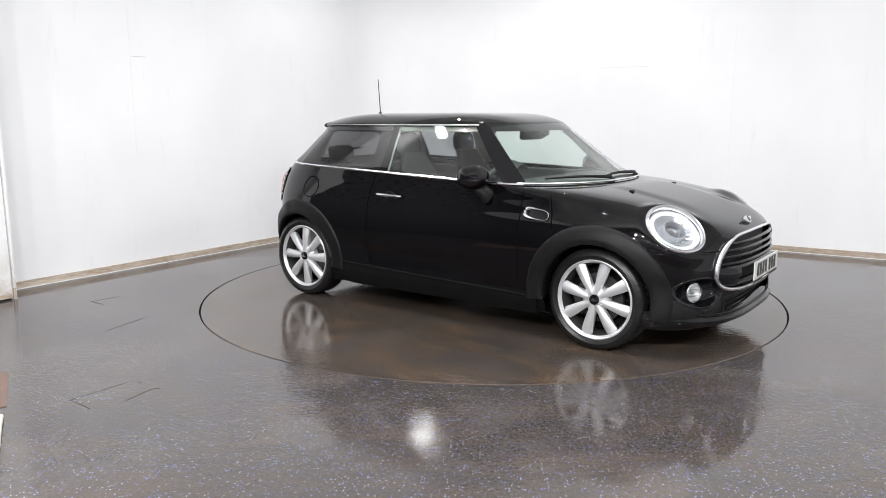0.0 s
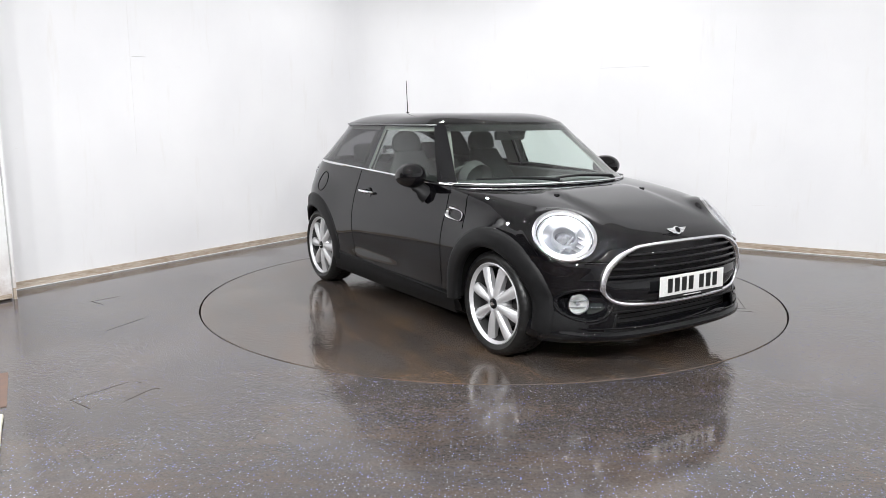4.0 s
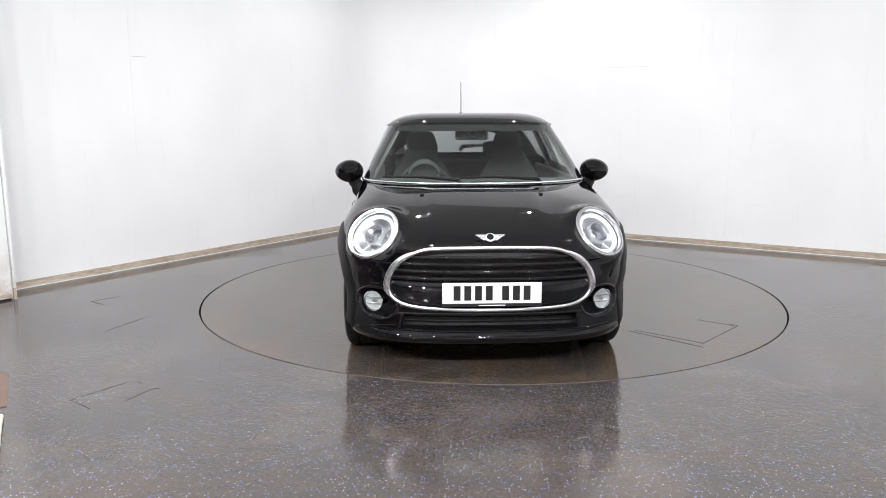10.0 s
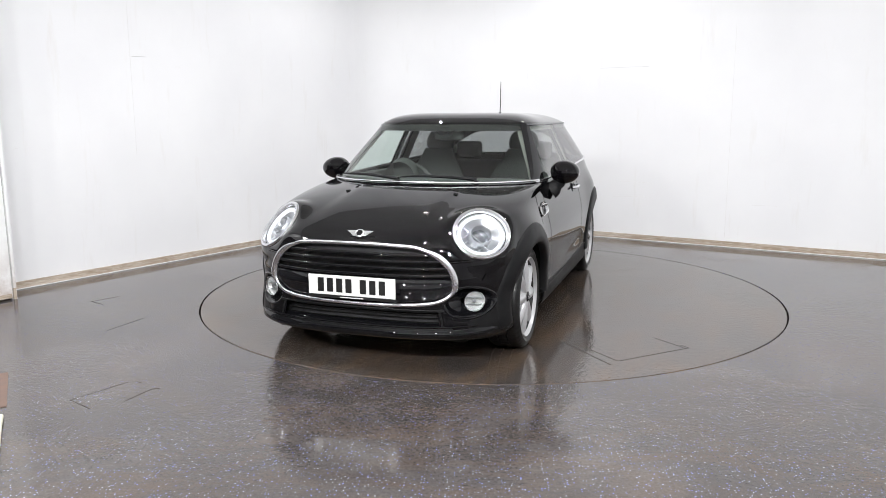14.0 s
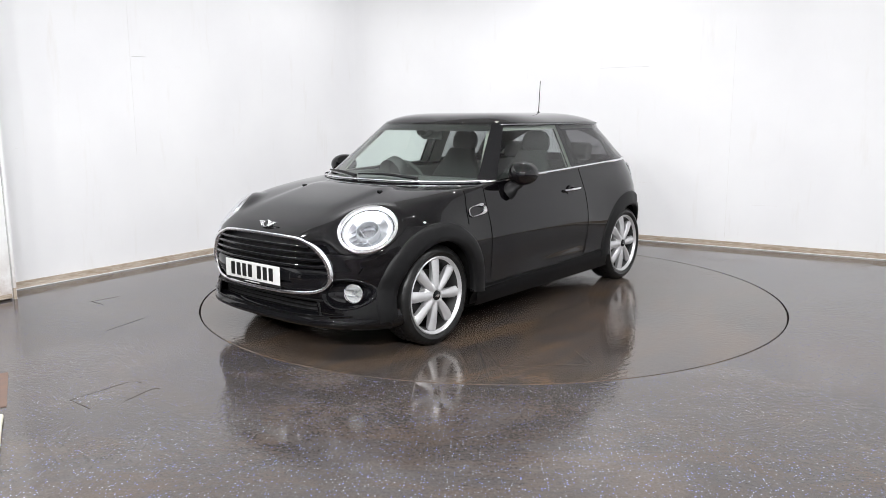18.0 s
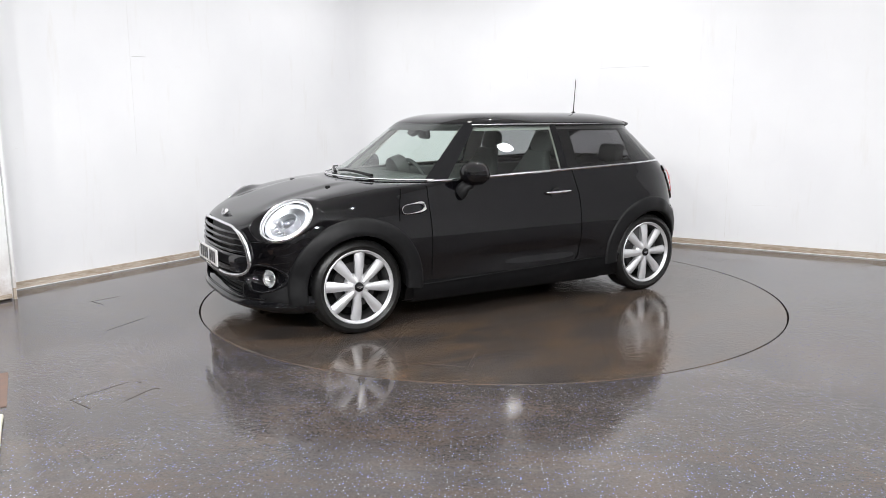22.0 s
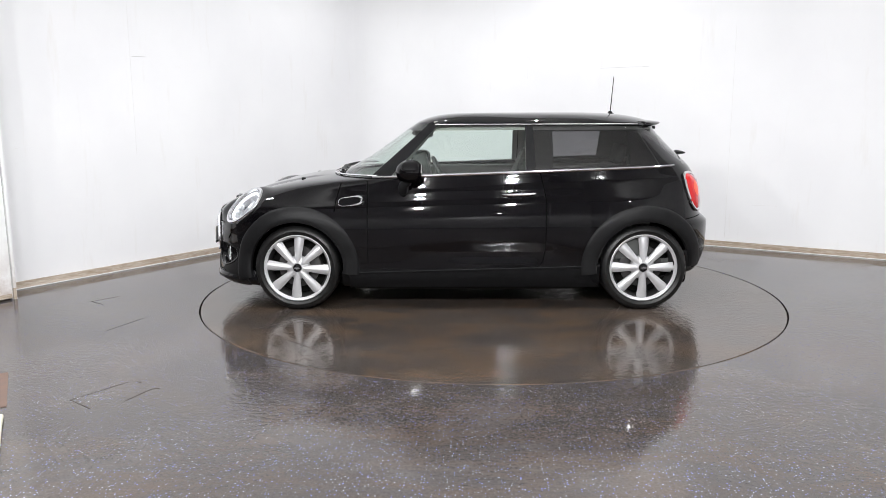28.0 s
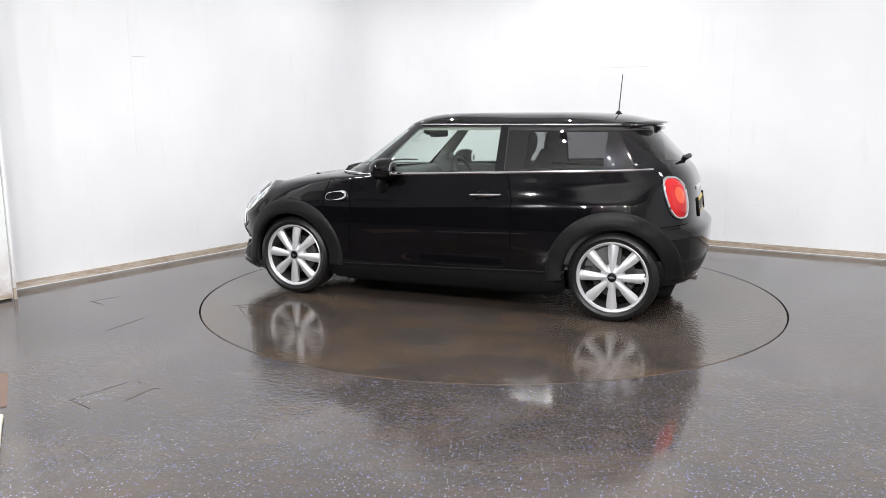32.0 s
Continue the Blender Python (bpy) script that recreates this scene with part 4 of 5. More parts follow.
def build_fog(car, s):
    y, z = FOG[0] * s, FOG[1]
    x = nose(z, y)
    turn = pose(x - 0.01, y, z, 0, 0, 24 * s) @ pose(0, 0, 0, 0, 90, 0)
    rows, n = [], 48
    for r, d in ((0.094, -0.004), (0.090, 0.0015), (0.085, 0.002), (0.080, -0.002), (0.072, -0.030), (0.062, -0.055), (0.02, -0.062)):
        for k in range(n):
            a = 2 * math.pi * k / n
            yy, zz = FOG_C + 1.4 * r * math.cos(a), z + r * math.sin(a)
            out = Vector((0.88, 0.47, 0)) * d
            rows.append((nose(zz, yy) + out.x, s * (yy + out.y), zz))
    pod = mesh_part("fog_pocket", rows, grid_faces(7, n, close_c=True), M_GLOSS, car, "gloss black oval fog lamp pocket")
    part("fog_ring", turned([(0.052, -0.055), (0.060, -0.010), (0.056, -0.006), (0.052, -0.012)], 32, turn @ pose(0, -0.008 * s, 0)), M_CHROME, pod)
    part("fog_lens", turned([(0.053, -0.014), (0.04, -0.004), (0.02, 0.002), (0.0, 0.003)], 28, turn @ pose(0, -0.008 * s, 0)), M_CLEAR, pod, "clear round fog lamp glass")
    bowl = turn @ pose(0, -0.008 * s, 0)
    part("fog_bowl", turned([(0.052, -0.016), (0.044, -0.03), (0.024, -0.042), (0.0, -0.045)], 28, bowl), M_BOWL, pod)
    for k in (-0.018, 0.018):
        part("fog_rib", box_bm((k - 0.0012, -0.046, -0.03), (k + 0.0012, 0.046, -0.014), m=bowl), M_REFLECT, pod, "", False)
    part("fog_bulb", turned([(0.0, -0.012), (0.010, -0.016), (0.012, -0.03)], 16, bowl), M_REFLECT, pod)


def build_sides(car):
    for s in (1, -1):
        door = [o for o in car.children if o.name.startswith("door") and o.data.vertices[0].co.y * s > 0][0]
        # handle
        zc = unlean(0.843, -0.35)
        pts = [on_side(zc, -0.235 - 0.225 * k / 12, 0.012 + 0.026 * math.sin(math.pi * k / 12) ** 0.5, s) for k in range(13)]
        part("handle", tube_bm(pts, [0.008 + 0.004 * math.sin(math.pi * k / 12) for k in range(13)], 8), M_CHROME, door, "chrome door handle")
        cup = turned([(0.0, 0.0015), (0.035, 0.002), (0.05, 0.0045), (0.054, 0.003), (0.056, -0.002)], 32, Matrix.Translation(on_side(zc - 0.02, -0.33, 0.001, s)) @ pose(0, 0, 0, -90 * s, 0, 0) @ Matrix.Diagonal((1.0, 0.95, 1, 1)))
        part("handle_cup", cup, M_GLOSS, door)
        # side marker frame on the wing
        oval = []
        for k in range(40):
            a = 2 * math.pi * k / 40
            cx, cz = math.cos(a), math.sin(a)
            x = 0.852 + 0.083 * math.copysign(abs(cx) ** 0.55, cx)
            z = 0.795 + 0.030 * math.copysign(abs(cz) ** 0.7, cz) - 0.10 * (x - 0.852)
            oval.append((x, z))
        zr = [unlean(z, x) for x, z in oval]
        sc = part("side_marker", tube_bm([on_side(r, x, 0.006, s) for (x, z), r in zip(oval, zr)], [0.0045 + 0.015 * smooth(0.87 - x, 0.0, 0.10) for x, z in oval], 8, True, 0.7), M_CHROME, car, "chrome side indicator frame")
        cen = on_side(unlean(0.795, 0.852), 0.852, 0.004, s)
        vs = [cen] + [on_side(r, x, 0.003, s) for (x, z), r in zip(oval, zr)]
        mesh_part("marker_lens", vs, [(0, k + 1, (k + 1) % 40 + 1) for k in range(40)], M_GLOSS, sc)
        # door mirror
        c = Vector((0.418, s * 0.874, 1.008))
        bm = bmesh.new()
        bmesh.ops.create_uvsphere(bm, u_segments=32, v_segments=18, radius=1)
        for v in bm.verts:
            x, y, z = v.co
            v.co = c + Vector((0.102 * math.copysign(abs(x) ** (0.55 if x < 0 else 0.9), x) * (0.85 if x < 0 else 1.0), 0.100 * y, 0.080 * z * (1 - 0.08 * y * s)))
        mir = part("door_mirror", bm, M_PAINT, car, "gloss black round door mirror")
        part("mirror_glass", turned([(0.0, 0.0), (0.06, 0.0), (0.064, -0.006)], 28, Matrix.Translation(c + Vector((-0.084, 0, 0))) @ pose(0, 0, 0, 0, -90, 0) @ Matrix.Diagonal((0.9, 1.1, 1, 1))), M_MIRROR, mir)
        part("mirror_foot", tube_bm([c + Vector((0.0, -0.02 * s, -0.045)), c + Vector((0.015, -0.03 * s, -0.075)), Vector((0.454, s * 0.828, 0.928)), Vector((0.468, s * 0.808, 0.898)), Vector((0.476, s * 0.785, 0.880))], [0.036, 0.037, 0.042, 0.056, 0.062], 14, False, 0.62, (1, 0, 0)), M_PLASTIC, mir, "matt black mirror foot")
    # fuel flap on the right
    ring = [on_side(unlean(0.865 + 0.075 * math.sin(a), -1.13 + 0.075 * math.cos(a)), -1.13 + 0.075 * math.cos(a), 0.001, -1) for a in (2 * math.pi * k / 40 for k in range(40))]
    part("fuel_flap_joint", tube_bm(ring, 0.003, 6, True), M_SHUT, car)


def build_rear(car):
    for s in (1, -1):
        # upright oval lamps with chrome surround
        pts = []
        for k in range(40):
            a = 2 * math.pi * k / 40
            cz, cy = math.sin(a), math.cos(a)
            z = 0.845 + 0.135 * math.copysign(abs(cz) ** 0.8, cz)
            y = 0.612 + 0.076 * math.copysign(abs(cy) ** 0.75, cy)
            pts.append((y - 0.02 * (z - 0.845), z))
        def onto(y, z, out):
            x = -1.6
            zr = unlean(z, x)
            x = tail(zr, y)
            n = Vector((-0.72, 0.62, 0.15)).normalized()
            return Vector((x, y, z)) + n * out
        rim = [onto(y, z, 0.008) for y, z in pts]
        lamp = part("tail_lamp", tube_bm([(p.x, p.y * s, p.z) for p in rim], 0.011, 8, True), M_CHROME, car, "red upright tail lamp in a chrome surround")
        rows = []
        for f, out in ((1.0, 0.006), (0.85, 0.020), (0.6, 0.026), (0.3, 0.028), (0.02, 0.028)):
            rows += [onto(0.612 + (y - 0.612) * f, 0.845 + (z - 0.845) * f, out) for y, z in pts]
        mesh_part("lamp_lens", [(p.x, p.y * s, p.z) for p in rows], grid_faces(5, 40, close_c=True), M_RED, lamp, "glossy red lamp lens")
        rows = []
        for f, out in ((0.75, 0.0275), (0.55, 0.031), (0.30, 0.0325), (0.02, 0.0325)):
            rows += [onto(0.612 + 0.044 * f * math.cos(a), 0.862 + 0.075 * f * math.sin(a), out) for a in (2 * math.pi * k / 24 for k in range(24))]
        mesh_part("indicator_lens", [(p.x, p.y * s, p.z) for p in rows], grid_faces(4, 24, close_c=True), M_AMBER, lamp)
        part("reverse_lamp", tube_bm([(onto(0.59, 0.757, 0.026).x, s * 0.59, 0.757), (onto(0.655, 0.757, 0.024).x, s * 0.655, 0.757)], 0.008, 8), M_CLEAR, lamp)
    # tailgate recess, plate, handle, wiper, exhaust
    def rear_patch(y0, y1, z0, z1, out):
        vs = []
        for i in range(13):
            y = y0 + (y1 - y0) * i / 12
            vs += [(tail(unlean(z, -1.7), y) - o, y, z) for z, o in ((z0, 0.0), (z0, out), (z1, out), (z1, 0.0))]
        return vs, list(grid_faces(13, 4)) + [(3, 2, 1, 0), (48, 49, 50, 51)]
    rp = mesh_part("rear_plate", *rear_patch(-0.26, 0.26, 0.70, 0.81, 0.0015), material("yellow_plate", (0.75, 0.52, 0.05), 0.35), car, "yellow rear number plate with black characters as bars")
    for y in (0.262, -0.30):
        mesh_part("plate_surround", *rear_patch(y, y + 0.038, 0.69, 0.82, 0.010), M_UNDER, rp, "matt black plate surround")
    for k in range(7):
        y0 = 0.205 - 0.056 * k - (0.03 if k > 3 else 0)
        mesh_part("plate_bar", *rear_patch(y0 - 0.045, y0, 0.722, 0.79, 0.003), M_INK, rp)
    part("tailgate_handle", tube_bm([(tail(0.88, y) - 0.002, y, 0.885) for y in [-0.28 + 0.56 * k / 10 for k in range(11)]], 0.020, 8), M_CHROME, car, "chrome tailgate handle bar")
    part("rear_wiper", tube_bm([(-1.60, 0.02, 1.07), (-1.655, 0.05, 1.10), (-1.650, 0.20, 1.105), (-1.635, 0.34, 1.11)], [0.022, 0.020, 0.012, 0.006], 8), M_PLASTIC, car, "black rear wiper")
    part("spoiler_lamp", box_bm((-1.455, -0.15, 1.285), (-1.40, 0.15, 1.31), 0.006), M_GLOSS, car)
    rows = []
    for i in range(33):
        y = -0.79 + 1.58 * i / 32
        up = 0.015 * (abs(y) / 0.79) ** 2
        rows.append([(tail(zz, y) - o, y, zz + up) for zz, o in ((0.42, -0.004), (0.405, 0.005), (0.35, 0.004), (0.285, -0.002), (0.250, -0.02), (0.228, -0.09))])
    mesh_part("rear_apron", [v for r in rows for v in r], grid_faces(33, 6), M_PLASTIC, car, "matt black lower rear apron")
    part("exhaust_tip", turned([(0.030, -0.10), (0.036, -0.10), (0.036, 0.03), (0.031, 0.03), (0.030, -0.10)], 24, pose(-1.735, 0.30, 0.272) @ pose(0, 0, 0, 0, -90, 0)), M_CHROME, car, "chrome exhaust tip")


def build_wipers(car):
    for y0, y1 in ((0.40, -0.12), (-0.12, -0.62)):
        zr0 = BELT + 0.016
        pts = []
        for k in range(12):
            y = y0 + (y1 - y0) * k / 11
            zr = zr0 + 0.016 * math.sin(math.pi * k / 11 * 0.8)
            x = nose(zr, y) + 0.016
            pts.append((x, y, lean(zr, x) + 0.012))
        w = part("wiper", tube_bm(pts, [0.013 - 0.007 * k / 11 for k in range(12)], 6), M_PLASTIC, car, "black windscreen wiper")
        x = nose(BELT, y0) + 0.004
        part("wiper_pivot", turned([(0.0, 0.03), (0.016, 0.028), (0.022, 0.0)], 16, pose(x - 0.03, y0, lean(BELT, x) - 0.005)), M_PLASTIC, w)
    for y in (0.36, -0.36):
        zr = 0.945
        x = nose(zr, y)
        part("washer_jet", box_bm((x - 0.015, y - 0.012, lean(zr, x) - 0.004), (x + 0.015, y + 0.012, lean(zr, x) + 0.010), 0.004), M_PLASTIC, car)


def build_cabin(car):
    """Seats, dashboard, wheel and mirror, seen through the glass. Driver sits on the right."""
    part("cabin_floor", box_bm((-1.45, -0.70, 0.32), (0.75, 0.70, 0.36)), M_DASH, car, "", False)
    for s in (1, -1):
        part("door_card", box_bm((-1.30, min(s * 0.70, s * 0.745), 0.36), (0.62, max(s * 0.70, s * 0.745), 0.965), 0.02), M_DASH, car)
    # inner trim round the rear side windows, belt mouldings and bright front pillars
    for s in (1, -1):
        for name, xa, xb, za, zb in (("quarter_trim", -1.42, -1.15, BELT, 1.325), ("quarter_trim", -0.60, -0.44, BELT, 1.325),
                                     ("quarter_trim", -1.15, -0.60, BELT, 1.002), ("quarter_trim", -1.15, -0.60, 1.275, 1.325)):
            n = 7
            vs = []
            for i in range(n):
                x = xa + (xb - xa) * i / (n - 1)
                for j in range(n):
                    z = za + (zb - za) * j / (n - 1)
                    for gap in (-0.045, -0.062):
                        vs.append((x, s * (flank(z, x) + gap), lean(z, x)))
            fs = []
            for side in (0, 1):
                fs += [(2 * (i * n + j) + side, 2 * (i * n + j + 1) + side, 2 * ((i + 1) * n + j + 1) + side, 2 * ((i + 1) * n + j) + side) for i in range(n - 1) for j in range(n - 1)]
            for i in range(n - 1):
                for j in (0, n - 1):
                    a, b = 2 * (i * n + j), 2 * ((i + 1) * n + j)
                    fs.append((a, b, b + 1, a + 1))
                    a, b = 2 * (j * n + i), 2 * (j * n + i + 1)
                    fs.append((a, b, b + 1, a + 1))
            mesh_part(name, vs, fs, M_TRIMDARK, car, "black inner trim beside the rear side window", False)
        vs = [(x, s * (flank(z, x) - 0.066), z) for x in (-0.595, -0.52, -0.445) for z in (BELT + 0.01 + 0.065 * k for k in range(6))]
        mesh_part("middle_pillar_lining", vs, grid_faces(3, 6), M_LINER, car, "light grey inner middle pillar", False)
        vs = []
        for k in range(13):
            z = BELT + 0.02 + (1.305 - BELT - 0.02) * k / 12
            (xa, za), (xb, zb) = PILLARS[0]
            x = xa + (xb - xa) * (z - za) / (zb - za) - 0.058
            for j in range(4):
                vs.append((x - 0.006 * j, s * (flank(z, x) - 0.012 - 0.016 * j), lean(z, x)))
        mesh_part("front_pillar_cover", vs, grid_faces(13, 4), M_LINER, car, "pale grey cover on the windscreen pillar")
        for name, gap, mat, lab in (("front_pillar_trim", -0.034, M_TRIMDARK, ""), ("front_pillar_lining", -0.040, M_LINER, "light grey inner windscreen pillar")):
            vs = []
            for k in range(13):
                z = BELT + 0.012 + (1.318 - BELT - 0.012) * k / 12
                (xa, za), (xb, zb) = PILLARS[0]
                (xc, zc), (xd, zd) = PILLARS[1]
                x0 = xa + (xb - xa) * (z - za) / (zb - za) - (0.040 if mat is M_TRIMDARK else 0.008)
                x1 = xc + (xd - xc) * (z - zc) / (zd - zc) + 0.004
                for j in range(5):
                    x = x0 + (x1 - x0) * j / 4
                    vs.append((x, s * (flank(z, x) + gap - 0.012 * math.sin(math.pi * j / 4)), lean(z, x)))
            mesh_part(name, vs, grid_faces(13, 5), mat, car, lab)
    vs = []
    for k in range(31):
        for zr in (1.288, 1.305, 1.328):
            w = level(zr)[2] * 0.93
            y = -w + 2 * w * k / 30
            vs.append((nose(zr, y) - 0.006, y, lean(zr, nose(zr, y))))
    mesh_part("windscreen_border", vs, grid_faces(31, 3), M_TRIMDARK, car, "black printed band along the top of the windscreen")
    # dashboard
    out = [(0.93, 0.93), (0.60, 0.968), (0.42, 0.955), (0.36, 0.90), (0.36, 0.62), (0.50, 0.55), (0.93, 0.55)]
    part("dashboard", prism_bm([(x, z) for x, z in out], -0.66, 0.66, 1, 0.02), M_DASH, car, "dark dashboard")
    part("instrument_pod", turned([(0.0, 0.03), (0.10, 0.03), (0.115, 0.01), (0.11, -0.08)], 28, pose(0.36, -0.34, 0.975, 0, -75, 0)), M_DASH, car)
    wheel = part("steering_wheel", tube_bm([(0, 0.185 * math.cos(2 * math.pi * k / 40), 0.185 * math.sin(2 * math.pi * k / 40)) for k in range(40)], 0.016, 8, True, 1.0, (1, 0, 0)), M_DASH, car, "dark steering wheel")
    wheel.matrix_basis = pose(0.22, -0.34, 0.87, 0, 24, 0)
    part("wheel_boss", turned([(0.0, 0.035), (0.05, 0.03), (0.07, 0.0), (0.06, -0.06)], 24, pose(0, 0, 0, 0, -90, 0)), M_DASH, wheel)
    for a in (0, 180, 270):
        part("wheel_spoke", box_bm((-0.012, 0.04, -0.018), (0.012, 0.18, 0.018), 0.006, m=pose(0, 0, 0, a, 0, 0)), M_DASH, wheel)
    for y in (0.36, -0.36):
        build_seat(car, y)
    part("rear_bench", box_bm((-1.05, -0.60, 0.40), (-0.55, 0.60, 0.62), 0.06, 3), M_CLOTH, car, "dark cloth rear bench")
    part("rear_backrest", box_bm((-0.10, -0.60, 0.0), (0.06, 0.60, 0.46), 0.05, 3, pose(-1.10, 0, 0.55, 0, -16, 0)), M_CLOTH, car)
    for y in (0.33, -0.33):
        part("rear_headrest", box_bm((-0.05, y - 0.12, 0.0), (0.04, y + 0.12, 0.15), 0.035, 3, pose(-1.25, 0, 1.01, 0, -12, 0)), M_CLOTH, car)
    part("parcel_shelf", box_bm((-1.60, -0.58, 0.93), (-1.25, 0.58, 0.95), 0.004), M_DASH, car)
    # inside mirror
    m = part("inside_mirror", box_bm((-0.02, -0.118, -0.036), (0.02, 0.118, 0.036), 0.0195, 4), M_DASH, car, "black inside mirror")
    m.matrix_basis = pose(0.33, 0.0, 1.255, 0, 8, -12)
    part("sensor_cover", turned([(0.0, 0.030), (0.04, 0.028), (0.062, 0.015), (0.070, -0.02)], 28, pose(0.40, 0.0, 1.292, 0, -130, 0)), M_DASH, car, "round dark sensor cover at the top of the windscreen")
    part("mirror_stem", tube_bm([(0.335, 0, 1.255), (0.385, 0, 1.285)], 0.012, 8), M_DASH, car)
    for y in (0.36, -0.36):
        part("sun_visor", box_bm((0.08, y - 0.18, 1.335), (0.26, y + 0.18, 1.352), 0.006), M_LINER, car)


def build_seat(car, y):
    seat = part("seat", box_bm((-0.32, y - 0.25, 0.38), (0.20, y + 0.25, 0.60), 0.06, 3), M_CLOTH, car, "dark cloth front seat")
    bm = bmesh.new()
    rows = []
    for i in range(11):
        t = i / 10
        w = 0.235 + 0.02 * math.sin(math.pi * t * 0.9) - 0.115 * smooth(t, 0.55, 1.0)
        d = 0.085 - 0.04 * t
        x0, z0 = -0.27 - 0.24 * t, 0.52 + 0.60 * t
        row = []
        for k in range(20):
            a = 2 * math.pi * k / 20
            cx, cy = math.cos(a), math.sin(a)
            row.append(bm.verts.new((x0 + d * math.copysign(abs(cx) ** 0.7, cx) + 0.02 * (abs(cy) ** 3), y + w * math.copysign(abs(cy) ** 0.6, cy), z0)))
        rows.append(row)
    for a, b in zip(rows, rows[1:]):
        for k in range(20):
            bm.faces.new((a[k], a[(k + 1) % 20], b[(k + 1) % 20], b[k]))
    bm.faces.new(rows[0])
    bm.faces.new(rows[-1])
    part("backrest", bm, M_CLOTH, seat)
    head = bmesh.new()
    bmesh.ops.create_uvsphere(head, u_segments=24, v_segments=14, radius=1)
    for v in head.verts:
        x, h, z = v.co
        v.co = pose(-0.535, y, 1.185, 0, -10, 0) @ Vector((0.050 * math.copysign(abs(x) ** 0.7, x), 0.122 * math.copysign(abs(h) ** 0.75, h) * (1 - 0.12 * z), 0.092 * math.copysign(abs(z) ** 0.8, z)))
    part("headrest", head, M_CLOTH, seat)
    for k in (-0.06, 0.06):
        part("headrest_post", tube_bm([(-0.51, y + k, 1.05), (-0.535, y + k, 1.16)], 0.007, 6), M_STEEL, seat)


def build_car():
    car = new("car")
    tagged(car, "gloss black three-door hatchback with silver wheels on the turntable", "car")
    build_body(car)
    build_wheels(car)
    build_arches(car)
    build_front(car)
    build_sides(car)
    build_rear(car)
    build_wipers(car)
    build_cabin(car)
    return car


# ---- things round the room ----
def hanging_lamp(z):
    """A small flood lamp on a rod from the ceiling, its lens at height z."""
    lamp = new("ceiling_lamp")
    tagged(lamp, "small round white flood lamp hanging under the ceiling; rear and back pairs added as fill", "lamp", "flood lamps")
    part("housing", turned([(0.0, 0.24), (0.06, 0.24), (0.11, 0.20), (0.115, 0.11)], 24), M_LAMPCASE, lamp)
    part("collar", turned([(0.118, 0.108), (0.122, 0.112), (0.122, 0.122), (0.117, 0.126)], 24), M_STEEL, lamp)
    part("stem", tube_bm([(0, 0, 0.2), (0, 0, WALL_H - z)], 0.01, 8), M_STEEL, lamp)
    return lamp


def build_lamps():
    """An arc of flood lamps over the front of the turntable, one at each side and a row behind the camera; added fill
    pairs over its rear and before the back wall.
    """
    ring, row, back, sides = [], [], [], []
    for k in range(LAMP_COUNT):
        a = 2 * math.pi * k / LAMP_COUNT
        x, y = LAMP_RING * math.cos(a), LAMP_RING * math.sin(a)
        if y > -0.3:
            continue
        ring.append((x, y))
        glow(x, y, LAMP_Z, (0.9 * x, 0.9 * y, 0), LAMP_WATTS, 142, 0.02)
    # rear pair: added fill that brightens the wall corner
    for x, y in ((-0.9, 1.6), (0.6, 1.6)):
        ring.append((x, y))
        glow(x, y, LAMP_Z, (0.9 * x, 0.9 * y, 0), REAR_FILL_WATTS, 142, 0.02)
    for x, y in ((-3.85, -1.2), (3.95, -1.45)):
        sides.append((x, y))
        glow(x, y, SIDE_Z, (0.1 * x, 0, 0.4), SIDE_WATTS, 140, 0.10)
    for k in range(6):
        x, y = -3.8 + 1.54 * k, -6.7 - 0.06 * k
        row.append((x, y))
        glow(x, y, ROW_Z, (0.5 * x, 0, 0.8), ROW_WATTS, 150)
    # back pair: unseen lamps added to light the wall the car mirrors
    for x, y in ((-2.0, -7.45), (0.8, -8.5)):
        back.append((x, y))
        glow(x, y, BACK_FILL_Z, (x, y - 0.2, 0), BACK_FILL_WATTS, 165, 0.02)
    for places, z in ((ring, LAMP_Z), (row, ROW_Z), (back, BACK_FILL_Z), (sides, SIDE_Z)):
        first = hanging_lamp(z)
        first.matrix_basis = pose(*places[0], z)
        for x, y in places[1:]:
            copy_thing(first, pose(x, y, z))


def glow(x, y, z, aim, watts, cone, bulb=LAMP_BULB):
    lt = bpy.data.lights.new("lamp_glow", "SPOT")
    lt.energy, lt.shadow_soft_size, lt.color = watts, bulb, (0.985, 0.99, 1.0)
    lt.spot_size, lt.spot_blend = radians(cone), 0.6
    new("lamp_glow", lt).matrix_world = look((x, y, z), aim)


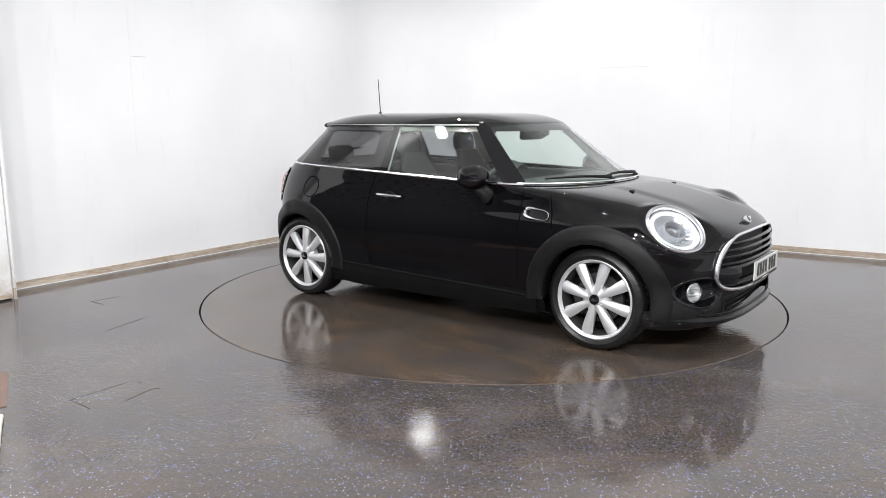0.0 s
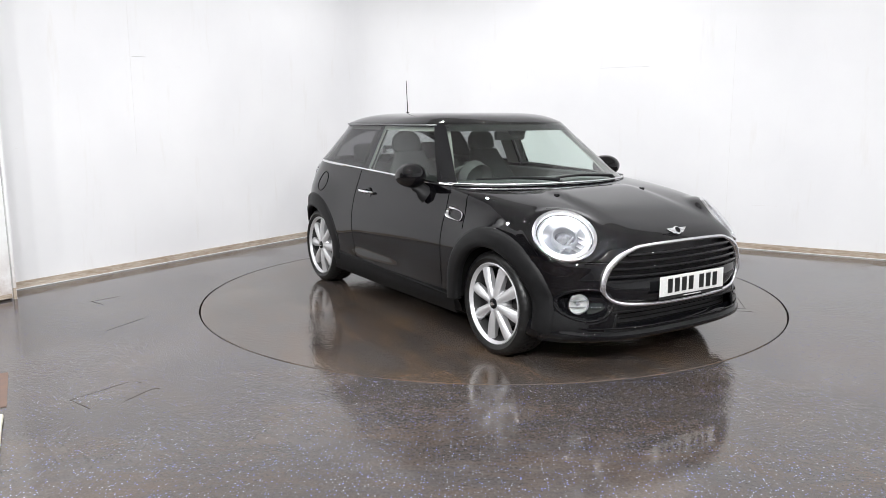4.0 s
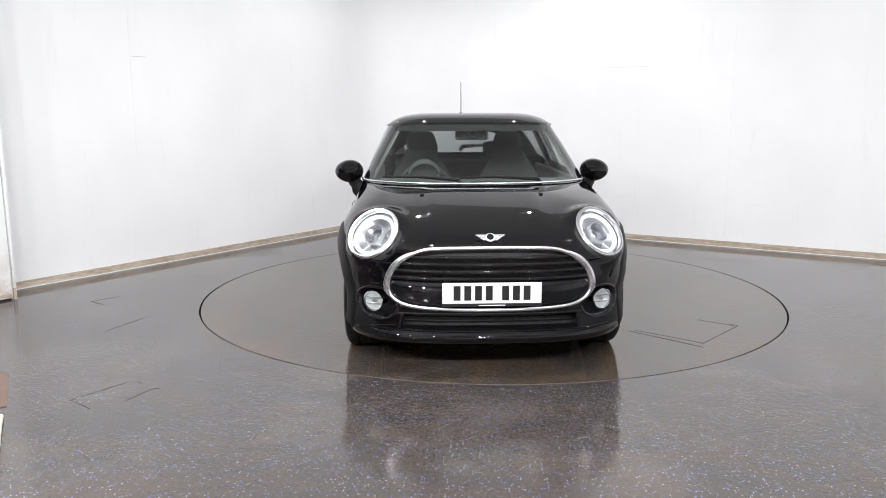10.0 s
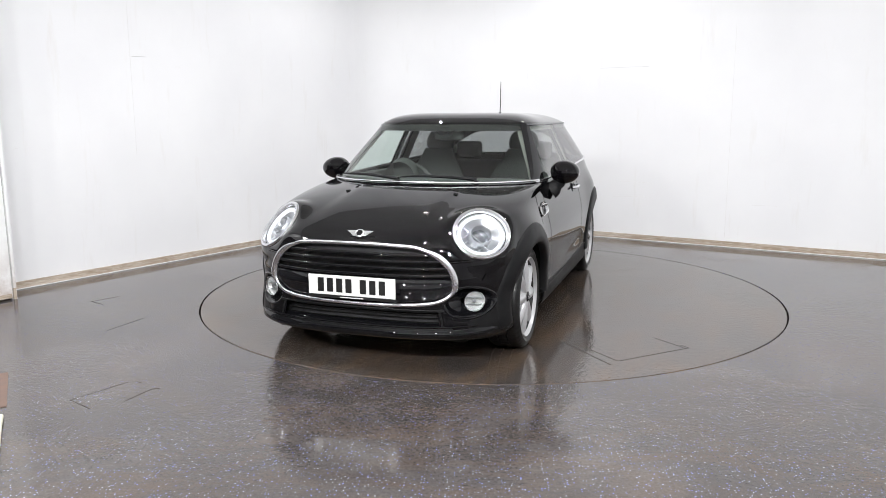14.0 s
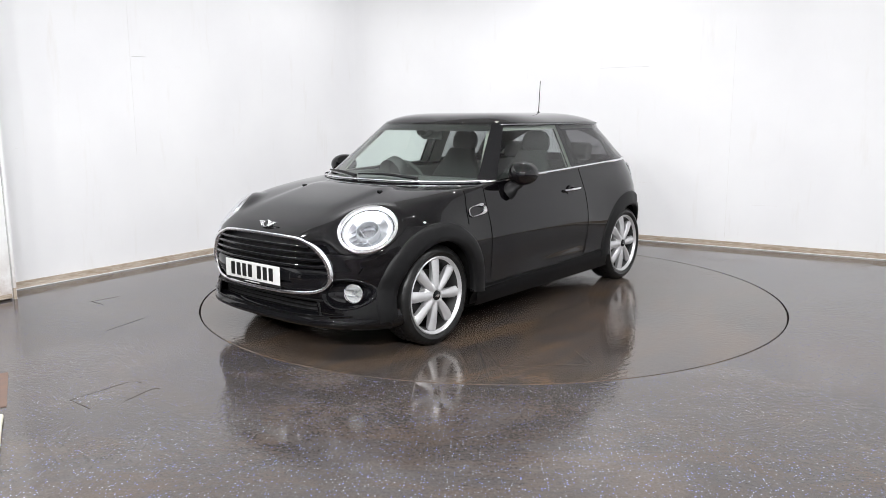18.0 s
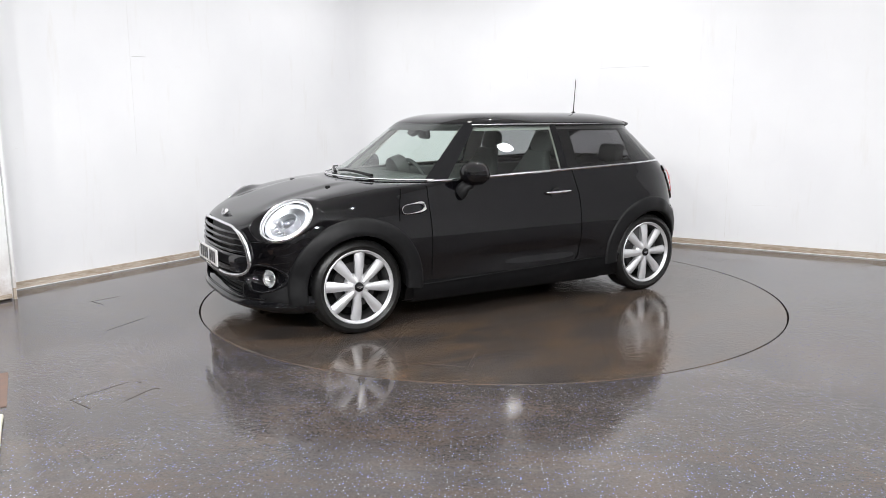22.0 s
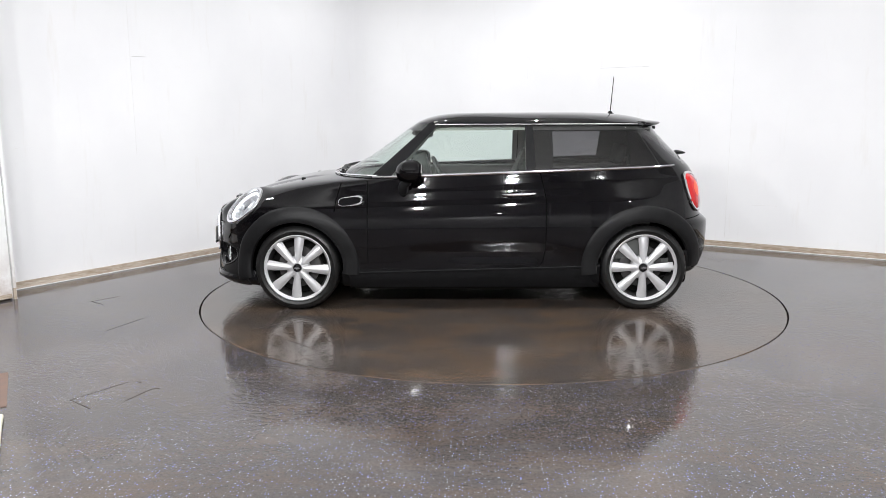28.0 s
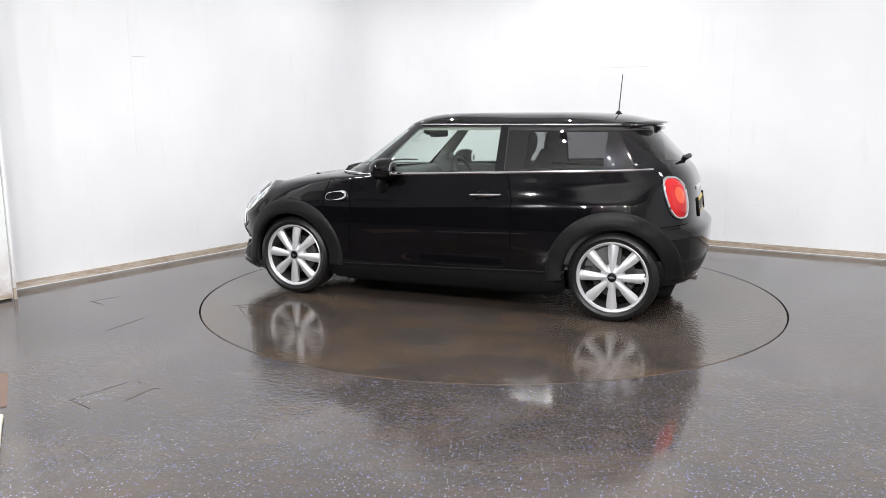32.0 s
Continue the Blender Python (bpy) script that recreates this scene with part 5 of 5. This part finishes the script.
def stained_paint():
    """White paint with brown splashes and dirt on the lowest half metre."""
    m = material("dirty_white_paint", (0.78, 0.78, 0.78), 0.55)
    co = coords(m)
    n = nd(m, "ShaderNodeTexNoise", Scale=7.0, Detail=7.0, Roughness=0.7)
    link(m, co, "Vector", n, "Vector")
    xyz = nd(m, "ShaderNodeSeparateXYZ")
    link(m, co, "Vector", xyz, 0)
    low = ramp(m, xyz, "Z", [(0.0, grey(0.75)), (0.18, grey(0.45)), (0.50, grey(0.0))])
    add = nd(m, "ShaderNodeMath")
    add.operation = "MULTIPLY"
    spot = ramp(m, n, "Fac", [(0.30, grey(0.15)), (0.62, grey(1.0))])
    link(m, low, "Color", add, 0)
    link(m, spot, "Color", add, 1)
    mx = nd(m, "ShaderNodeMix")
    mx.data_type = "RGBA"
    link(m, add, 0, mx, 0)
    mx.inputs[6].default_value = (0.78, 0.78, 0.785, 1)
    mx.inputs[7].default_value = (0.27, 0.17, 0.12, 1)
    link(m, mx, 2, m.node_tree.nodes["Principled BSDF"], "Base Color")
    return m


def shutter(at, turn, length):
    """An unseen panel added to darken the car's reflections: dark slats, one above another."""
    shut = new("dark_slat_panel")
    shut.matrix_basis = Matrix.Translation(at) @ pose(0, 0, 0, 0, 0, turn)
    tagged(shut, "wide unseen panel of dark grey slats at the wall, added to darken the car's reflections", "roller shutter", "dark roller shutters")
    one = part("slat", box_bm((0.0, -length, 0.0), (0.03, 0.0, 0.10), 0.012), M_DARK_SLAT, shut, "", False)
    for k in range(1, 32):
        o = one.copy()
        o.location = (0, 0, 0.104 * k)
        scene.collection.objects.link(o)


def build_edge_things():
    """The door jamb at the end of the left wall and what stands on the floor before it."""
    dirty = stained_paint()
    jamb = part("door_jamb", box_bm((-0.36, 0.0, 0.0), (0.0, 0.022, WALL_H), 0.003), dirty, None, "", False)
    place = pose(-3.655, -0.455, 0, 0, 0, -31.34)
    jamb.matrix_basis = place @ pose(0, -0.022, 0)
    tagged(jamb, "white door jamb with a dirty foot", "door jamb", kind="structure")
    part("foot_plate", box_bm((-0.34, -0.004, 0.0), (0.003, 0.018, 0.09), 0.002), M_SKIRT, jamb, "", False)
    leaf = part("sliding_door", box_bm((-0.05, -0.6, 0.015), (0.0, -0.034, WALL_H - 0.4), 0.003), dirty, None, "", False)
    leaf.matrix_basis = place
    tagged(leaf, "white sliding door leaf with a scuffed lower edge", "door")
    part("door_seal", box_bm((-0.04, -0.036, 0.0), (-0.012, -0.021, WALL_H - 0.4)), M_MARK, leaf, "", False)
    part("kick_strip", box_bm((0.0, -0.6, 0.015), (0.004, -0.04, 0.05), 0.001), M_SKIRT, leaf, "", False)
    # dark panels out of view, added for the car's flanks to mirror
    shutter(CORNER + ALONG_L * 5.32 + Vector((0.8541, -0.5201, 0)) * 0.02, -31.34, 5.4)
    far, mid = CORNER + ALONG_L * 11.5, Vector((1.9, -9.8, 0))
    run = (far - mid).normalized()
    shutter(mid + run * 6.1 + Vector((run.y, -run.x, 0)) * 0.02, math.degrees(math.atan2(run.y, run.x)) + 90, 3.85)
    plate = part("floor_plate", prism_bm([(-2.646, -2.161), (-2.343, -2.651), (-2.85, -2.98), (-3.15, -2.49)], 0.0, 0.004), M_RUST, None, "", False)
    tagged(plate, "thin brown metal plate lying on the floor", "floor plate")
    pts = [(-2.275, -2.80, 0.012), (-2.20, -2.93, 0.012), (-2.085, -3.12, 0.012), (-1.95, -3.34, 0.012), (-1.84, -3.55, 0.012), (-1.75, -3.75, 0.012)]
    hose = part("hose", tube_bm(pts, 0.012, 10), M_CREAM)
    tagged(hose, "pale cream hose lying on the floor", "hose")


def build_wall_marks():
    """Open joints and scuffs of the wall boards, thin strips on the paint."""
    left, right = bpy.data.objects["wall_left"], bpy.data.objects["wall_right"]
    inl, inr = Vector((0.8541, -0.5201, 0)), Vector((-0.4729, -0.8811, 0))
    def strip(parent, along, inward, d0, z0, d1, z1, w, mat):
        a = CORNER + along * d0 + inward * 0.0005 + Vector((0, 0, z0))
        b = CORNER + along * d1 + inward * 0.0005 + Vector((0, 0, z1))
        part("board_joint", tube_bm([a, (a + b) / 2 + Vector((0, 0, 0.002)), b], w, 4), mat, parent, "", False)
    for d0, z0, d1, z1, w, dark in LEFT_MARKS:
        strip(left, ALONG_L, inl, d0, z0, d1, z1, w, M_MARK if dark else M_SEAM)
    for d0, z0, d1, z1, w, dark in RIGHT_MARKS:
        strip(right, ALONG_R, inr, d0, z0, d1, z1, w, M_MARK if dark else M_SEAM)


build_room()
TABLE = build_table()
CAR = build_car()
build_lamps()
build_edge_things()
build_wall_marks()


def motions():
    """Turntable and car turn together, clockwise seen from above, at an even pace."""
    ox, oy = 0.1555, -0.1659
    turn, ride = [], []
    for t in range(33):
        a = -33.47 - 5.1535 * t
        c, s = math.cos(radians(a)), math.sin(radians(a))
        turn.append((t, pose(0, 0, 0, 0, 0, a)))
        ride.append((t, pose(c * ox - s * oy, s * ox + c * oy, 0, 0, 0, a)))
    walk(TABLE, turn)
    walk(CAR, ride)


motions()
